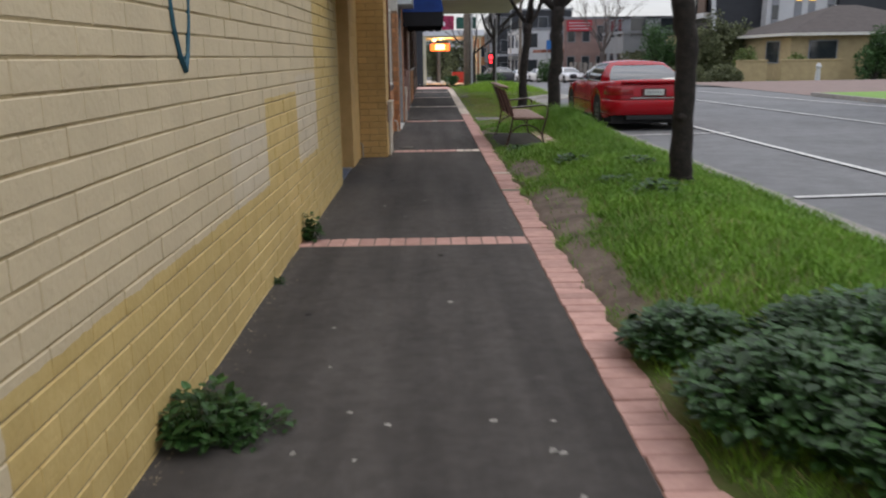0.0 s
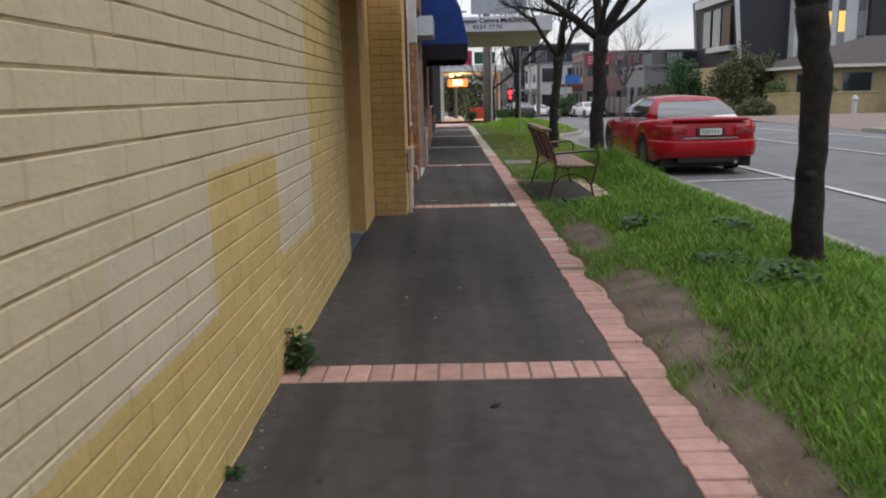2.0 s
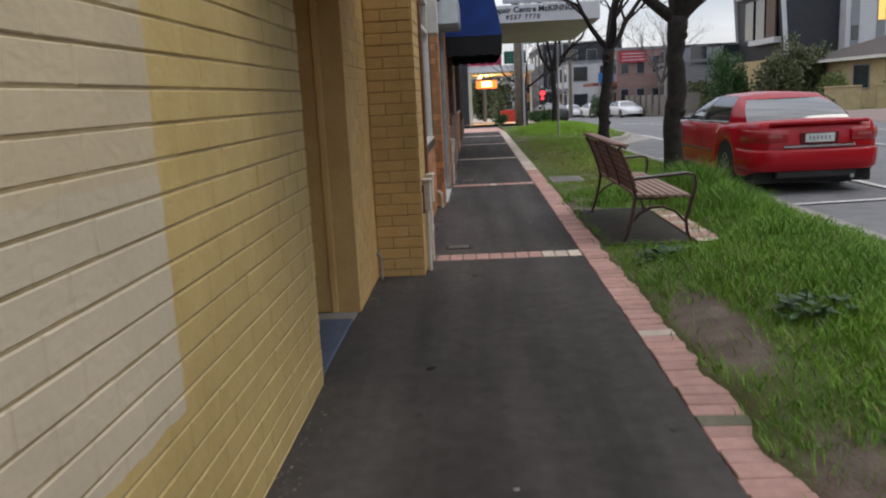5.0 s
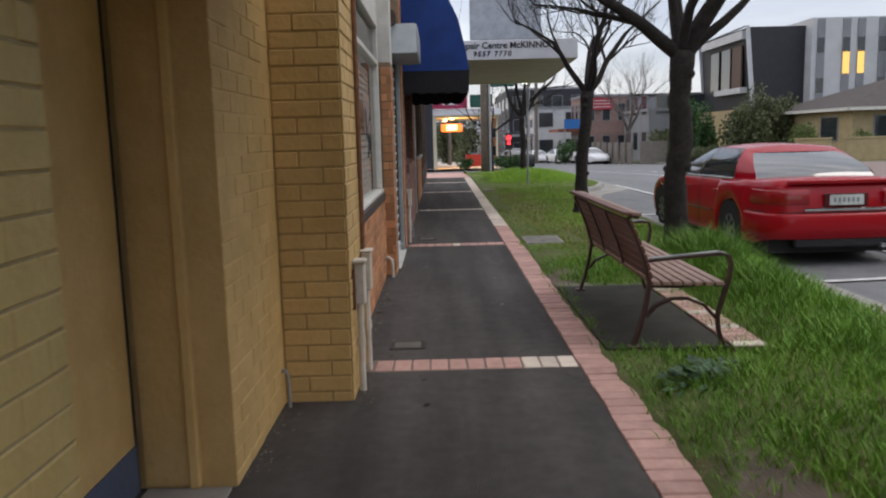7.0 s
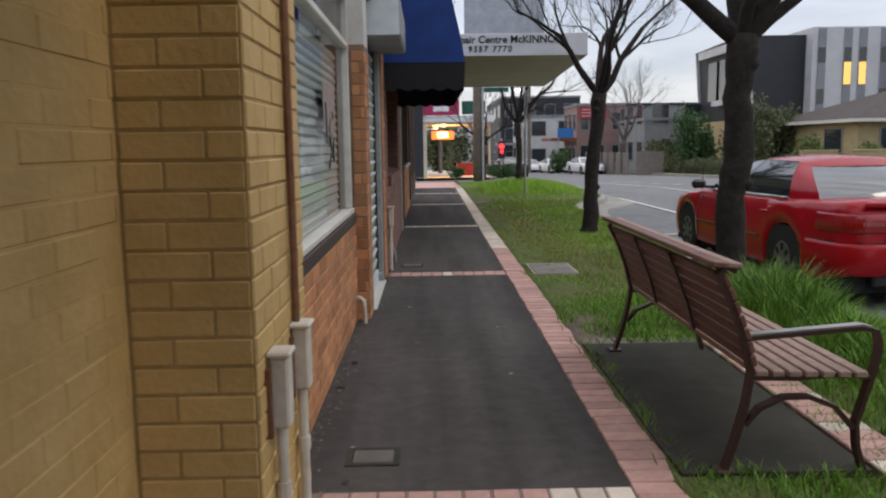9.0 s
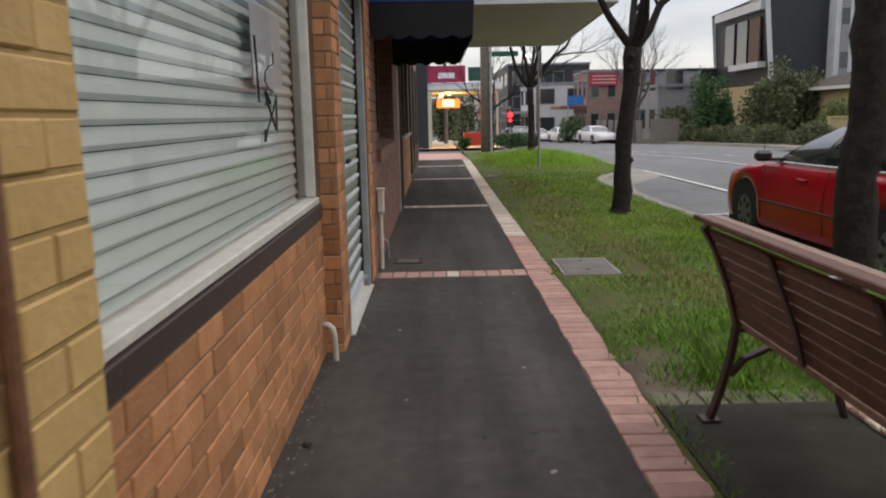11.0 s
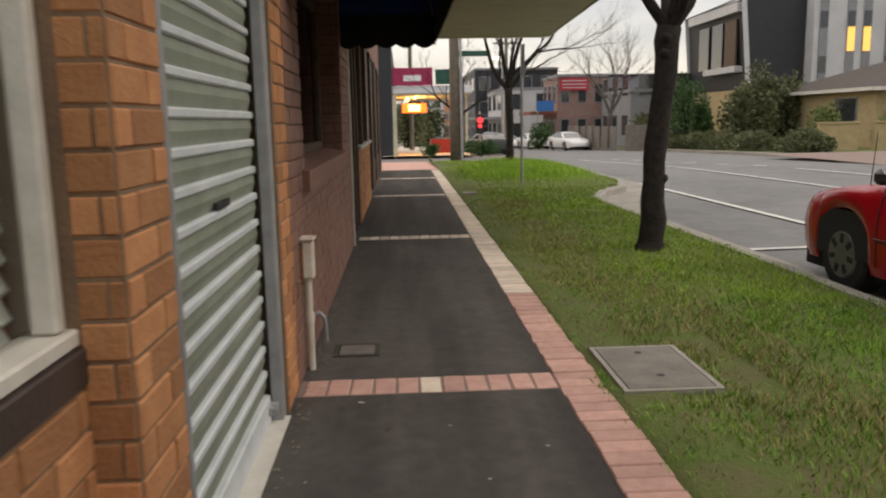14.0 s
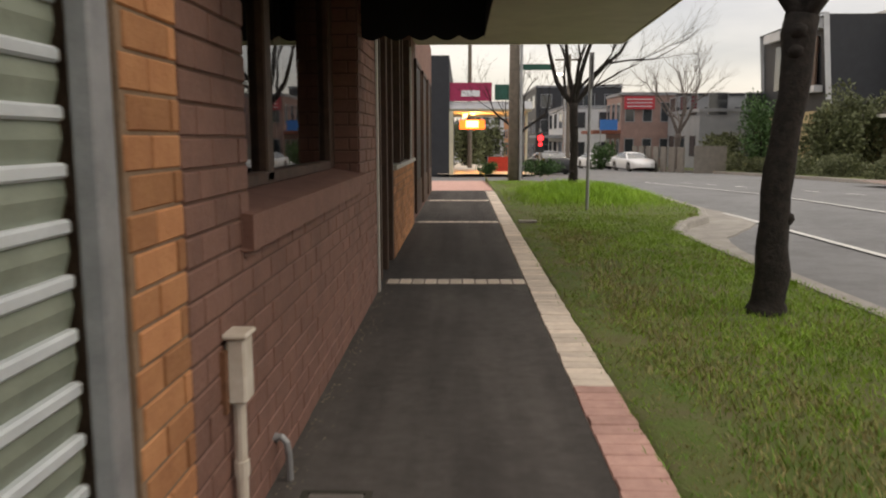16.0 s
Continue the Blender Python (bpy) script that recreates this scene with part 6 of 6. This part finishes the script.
apt = thing("apartment_building", "three storey charcoal and white apartment block", "building")
part("dark_block", Mesh().add([(22.9, 64, -1), (26.4, 64, -1), (26.4, 74, -1), (22.9, 74, -1), (22.3, 64, 9.4), (26.4, 64, 9.4), (26.4, 74, 9.4), (22.3, 74, 9.4)], [(0, 1, 5, 4), (1, 2, 6, 5), (2, 3, 7, 6), (3, 0, 4, 7), (4, 5, 6, 7)]), M_CHAR, apt, "charcoal cladding")
part("white_frame", Mesh().add([(22.6, 63.9, 3.0), (22.0, 63.9, 9.5), (22.0, 74, 9.3), (22.5, 74, 3.0), (22.95, 63.9, 3.0), (22.35, 63.9, 9.5), (22.35, 74, 9.3), (22.95, 74, 3.0)], [(0, 1, 5, 4), (3, 7, 6, 2), (1, 2, 6, 5), (0, 4, 7, 3)]), M_WHITEB, apt, "white splayed frame")
part("balcony", B(22.0, 22.6, 64.6, 70, 4.8, 5.2), M_WHITEB, apt)
part("soffit_band", B(21.9, 22.6, 64.2, 73, 8.6, 9.2), M_WHITEB, apt)
for y0, m_ in ((65, M_TIMBER), (67.2, M_WINDARK), (69.6, M_WINDARK)):
    part("balcony_door", B(22.2, 22.32, y0, y0 + 1.8, 5.2, 8.2), m_, apt)
part("lower_wall", B(21.9, 22.6, 64, 74, -1, 3.6), M_CREAMB, apt)
part("white_block", B(26.4, 31.8, 63, 76, -1, 9.8), M_WHITEB, apt)
for k, x in enumerate((26.75, 28.55, 29.6, 31.1)):
    part("dark_strip", B(x, x + 0.55, 62.94, 63.0, 0.5, 9.7), M_GREYB, apt, "grey vertical strip")
    for z in (2.0, 4.6, 7.4):
        lit = k in (1, 2) and z == 4.6
        part("window", B(x + 0.04, x + 0.51, 62.9, 62.94, z, z + 1.0) if not lit else B(x + 0.04, x + 0.51, 62.9, 62.94, z + 1.3, z + 2.85), G_WARM if lit else M_WINDARK, apt, "lit yellow window" if lit else "")
part("dark_wing", B(31.8, 46, 62.5, 76, -1, 9.5), M_CHAR, apt)

apt.matrix_basis = pose(-0.1, 0, -0.7)

house = thing("brick_house", "cream brick house with a dark hipped tile roof", "house")
part("wall", B(20.5, 32, 48, 58, -0.5, 2.6), M_CREAMB, house)
part("roof", hip_roof(20.5, 32, 48, 58, 2.6, 1.9), M_TILE, house)
part("gutter", Mesh().box(20.0, 32.5, 47.42, 47.5, 2.45, 2.62).box(19.92, 20.0, 47.5, 58.5, 2.45, 2.62), M_FRAME, house, "white gutter")
far_window(house, 21.6, 23.4, 48, 0.8, 2.2)
far_window(house, 25.5, 28.0, 48, 0.8, 2.2)
far_window(house, 49.5, 51.5, 20.5, 0.8, 2.2, None, "x")
house.matrix_basis = pose(1.6, 1.0, -0.15)
for x0, x1, y in ((17.6, 19.3, 45.6), (20.4, 24.0, 46.2), (25.5, 34.0, 46.2)):
    f = thing("front_wall", "low cream brick garden wall", "garden wall", "garden walls")
    part("wall", B(x0, x1, y, y + 0.25, dip(45) - 0.2, 0.85), M_CREAMB, f)
    part("coping", B(x0 - 0.04, x1 + 0.04, y - 0.04, y + 0.29, 0.85, 0.93, 0.01), M_CREAMB, f)
hyd = thing("garden_ornament", "small white garden post on the lawn", "ornament")
part("post", Mesh().tube([(21.8, 44.6, -0.3), (21.8, 44.6, 0.4), (21.8, 44.6, 0.55), (21.8, 44.6, 0.75)], [0.14, 0.11, 0.17, 0.05], 10), M_WHITEB, hyd)

seeds = 200
for x, y, sx, sy, sz, n, lf, mt, lab in (
        (16.4, 44.2, 1.5, 2.2, 1.2, 4500, 0.13, M_LEAF, "low grey-green hedge along the far kerb"),
        (16.2, 48.5, 1.2, 3.0, 1.2, 4500, 0.13, M_LEAF, "low grey-green hedge along the far kerb"),
        (16.0, 53.5, 1.2, 3.0, 1.2, 4000, 0.14, M_LEAF, "low grey-green hedge along the far kerb"),
        (16.2, 58.5, 1.2, 3.0, 1.2, 4000, 0.14, M_LEAF, "low grey-green hedge along the far kerb"),
        (16.4, 63.5, 1.2, 3.0, 1.2, 4000, 0.14, M_LEAF, "low grey-green hedge along the far kerb"),
        (16.9, 59, 1.7, 1.7, 5.2, 5000, 0.22, M_LEAFG, "rounded dark green tree across the road"),
        (18.6, 55, 2.0, 2.0, 4.4, 3800, 0.26, M_LEAF, "grey-green shrub tree across the road"),
        (21.2, 57, 2.8, 2.0, 5.2, 4200, 0.28, M_LEAF, "grey-green shrub tree across the road"),
        (18.7, 47.3, 1.1, 1.0, 2.4, 2200, 0.16, M_LEAFY, "yellow-green leafy garden shrub by the wall"),
        (22.0, 47.0, 1.3, 0.8, 2.0, 2200, 0.16, M_LEAFY, "yellow-green leafy garden shrub by the wall"),
        (25.6, 45.6, 1.9, 1.4, 3.4, 3500, 0.2, M_LEAFG, "dark rounded garden bush"),
        (29.5, 44.5, 2.2, 1.6, 3.6, 3500, 0.22, M_LEAFG, "dark rounded garden bush"),
        (11.0, 76, 1.4, 1.4, 2.6, 1200, 0.22, M_LEAFG, "round clipped tree by the far shops"),
        (17.0, 66, 2.4, 2.0, 3.0, 2500, 0.26, M_LEAF, "grey-green shrubs by the fence")):
    seeds += 1
    leaf_cloud("garden_shrub", lab, "shrub", (x, y, dip(y) - 0.05), (sx, sy, sz), n, lf, mt, seeds)


def shop(label, x0, x1, y0, y1, h, material, roofm=M_GREYB, windows=2, awning=None, floors=2):
    s = thing("shop_building", label, "building", "far street buildings")
    z = dip(y0)
    part("wall", B(x0, x1, y0, y1, z - 0.5, z + h), material, s)
    part("parapet", B(x0 - 0.1, x1 + 0.1, y0 - 0.1, y1 + 0.1, z + h, z + h + 0.25), roofm, s)
    L = y1 - y0
    for fl in range(floors):
        for k in range(windows):
            a = y0 + L * (k + 0.2) / windows
            far_window(s, a, a + L * 0.6 / windows, x0, z + 0.8 + fl * 3.1, z + 2.5 + fl * 3.1, None, "x")
            b = x0 + (x1 - x0) * (k + 0.2) / windows
            far_window(s, b, b + (x1 - x0) * 0.55 / windows, y0, z + 0.8 + fl * 3.1, z + 2.5 + fl * 3.1)
    if awning:
        part("awning", B(x0 - 2.4, x0, y0, y1, z + 2.9, z + 3.2), awning, s)
    return s


s1 = shop("red brick two storey shop with awning and red sign", 14.0, 18.6, 84, 91, 6.2, M_PINKB, windows=3, awning=M_REDB)
part("sign_panel", B(14.2, 16.8, 83.75, 83.88, 3.75, 4.85), M_REDSIGN, s1, "red sign with pale lines")
for k in range(3):
    part("sign_line", B(14.4, 16.6, 83.73, 83.748, 3.95 + k * 0.3, 4.03 + k * 0.3), M_WHITEB, s1)
part("blue_sign", B(12.0, 13.5, 83.0, 83.1, 1.95, 2.85), M_BLUESIGN, s1, "blue hanging sign")
part("sign_post", Mesh().tube([(12.1, 83.2, dip(83)), (12.1, 83.2, 2.8)], 0.06, 6), M_GALV, s1)
shop("grey two storey flats behind a fence", 17.8, 26, 74, 83, 4.2, M_GREYB, windows=3)
shop("dark topped modern flats", 19.5, 28, 90, 104, 6.6, M_GREYB, roofm=M_CHAR, windows=3)
shop("pale shop with awning far along the street", 10.8, 20, 98, 112, 6.0, M_WHITEB, windows=3, awning=M_GREYB)
shop("charcoal apartment block far along the street", 9.4, 20, 114, 140, 9.5, M_CHAR, windows=4, floors=3)
shop("orange brick shop far along the street", 8.4, 18, 142, 170, 7.5, M_ORANGE, windows=4, awning=M_GREYB)
shop("grey rendered building closing the street", -12, 6.5, 210, 230, 8.0, M_GREYB, windows=4)
shop("white rendered offices closing the street", 4, 16, 180, 200, 9.0, M_WHITEB, windows=5, floors=3)
fen = thing("front_fence", "grey rendered front fence across the road", "fence")
for k in range(8):
    part("panel", B(14.0, 15.9, 62 + k * 1.5, 62.1 + k * 1.5, dip(62) - 0.3, dip(62) + 1.5) if k == 0 else B(13.9 - 0.15 * k, 14.0 - 0.15 * k, 62 + k * 1.5, 63.4 + k * 1.5, dip(66) - 0.3, dip(66) + 1.5), M_FENCE, fen)
# houses behind the side that the camera turns its back on
shop("plain brick houses behind the walker", 14, 26, -40, 20, 5.5, M_CREAMB, windows=6, floors=1)

# overhead wires
for z, x in ((8.6, 1.2), (8.6, 2.6)):
    wv = Mesh().tube([(x + 0.0 * k, 42.6 + k * 4.0, z + 0.0 - 0.5 * math.sin(math.pi * k / 9)) for k in range(10)], 0.012, 4)
    tagged(part("power_line", wv, M_INK), "thin black overhead power line", "cable", "power lines")

# ---- brick edging and bands, then wall bricks ----
edging = part("path_edging", Mesh().grid([[(x, y, dip(y) - 0.008) for x in (0.70, 0.93)] for y in (-10, 0, 10, 20, 34.3)]), M_JOINT)
tagged(edging, "pink brick edging along the footpath", "edging", kind="structure")
pink = {}
for m_ in (M_PINK, M_PALE, M_MOSSY):
    pink[m_] = Mesh().box(-0.111, 0.111, -0.0515, 0.0515, -0.03, 0.0, 0.005).data("brick", m_)
rest = Mesh()
prng = random.Random(4)
y = 0.8
cnt = 0
while y < 34.2:
    pale = y > 18.9 or 7.85 < y < 7.97
    if cnt < 300:
        ob = new("brick", pink[(M_MOSSY if y < 9 else M_PALE) if pale or prng.random() < 0.01 else M_PINK])
        ob.parent = edging
        ob.matrix_basis = pose(0.815 + prng.uniform(-0.006, 0.006), y, 0.006 + prng.uniform(-0.003, 0.003), prng.uniform(-0.8, 0.8), prng.uniform(-0.8, 0.8), prng.uniform(-1.2, 1.2))
        cnt += 1
    y += 0.1105
for by, wx in ((5.53, -0.985), (11.30, -0.63), (16.76, -0.58), (21.75, -0.56), (26.80, -0.60), (31.0, -0.60)):
    band = part("brick_band", B(wx, 0.70, by, by + 0.235, -0.02, 0.0005), M_JOINT)
    tagged(band, "band of pale pink bricks across the footpath", "paving band", "brick bands", "structure")
    x = 0.70 - 0.06
    k = 0
    while x > wx + 0.03:
        pale = by > 20 or (by > 11 and by < 12 and k < 3) or (by > 16 and by < 17 and k == 5)
        ob = new("brick", pink[M_PALE if pale else M_PINK])
        ob.parent = band
        ob.matrix_basis = pose(x, by + 0.1175, 0.005 + prng.uniform(-0.002, 0.002), 0, prng.uniform(-0.6, 0.6), 90 + prng.uniform(-1, 1))
        x -= 0.1135
        k += 1
# outer edging of the bench slab
be = part("bench_edging", B(1.73, 1.96, 11.55, 13.72, -0.03, lawn(1.85, 12.5) * 0 + 0.03), M_JOINT)
tagged(be, "pink brick edging beside the bench slab", "edging", kind="structure")
for k in range(19):
    ob = new("brick", pink[M_PINK if k % 4 else M_PALE])
    ob.parent = be
    ob.matrix_basis = pose(1.845, 11.61 + k * 0.1135, 0.04, 0, 0, prng.uniform(-1, 1))
for k in range(7):
    ob = new("brick", pink[M_MOSSY])
    ob.parent = be
    ob.matrix_basis = pose(0.99 + k * 0.1135, 13.80, 0.016, 0, 0, 90 + prng.uniform(-1, 1))
lay_bricks()
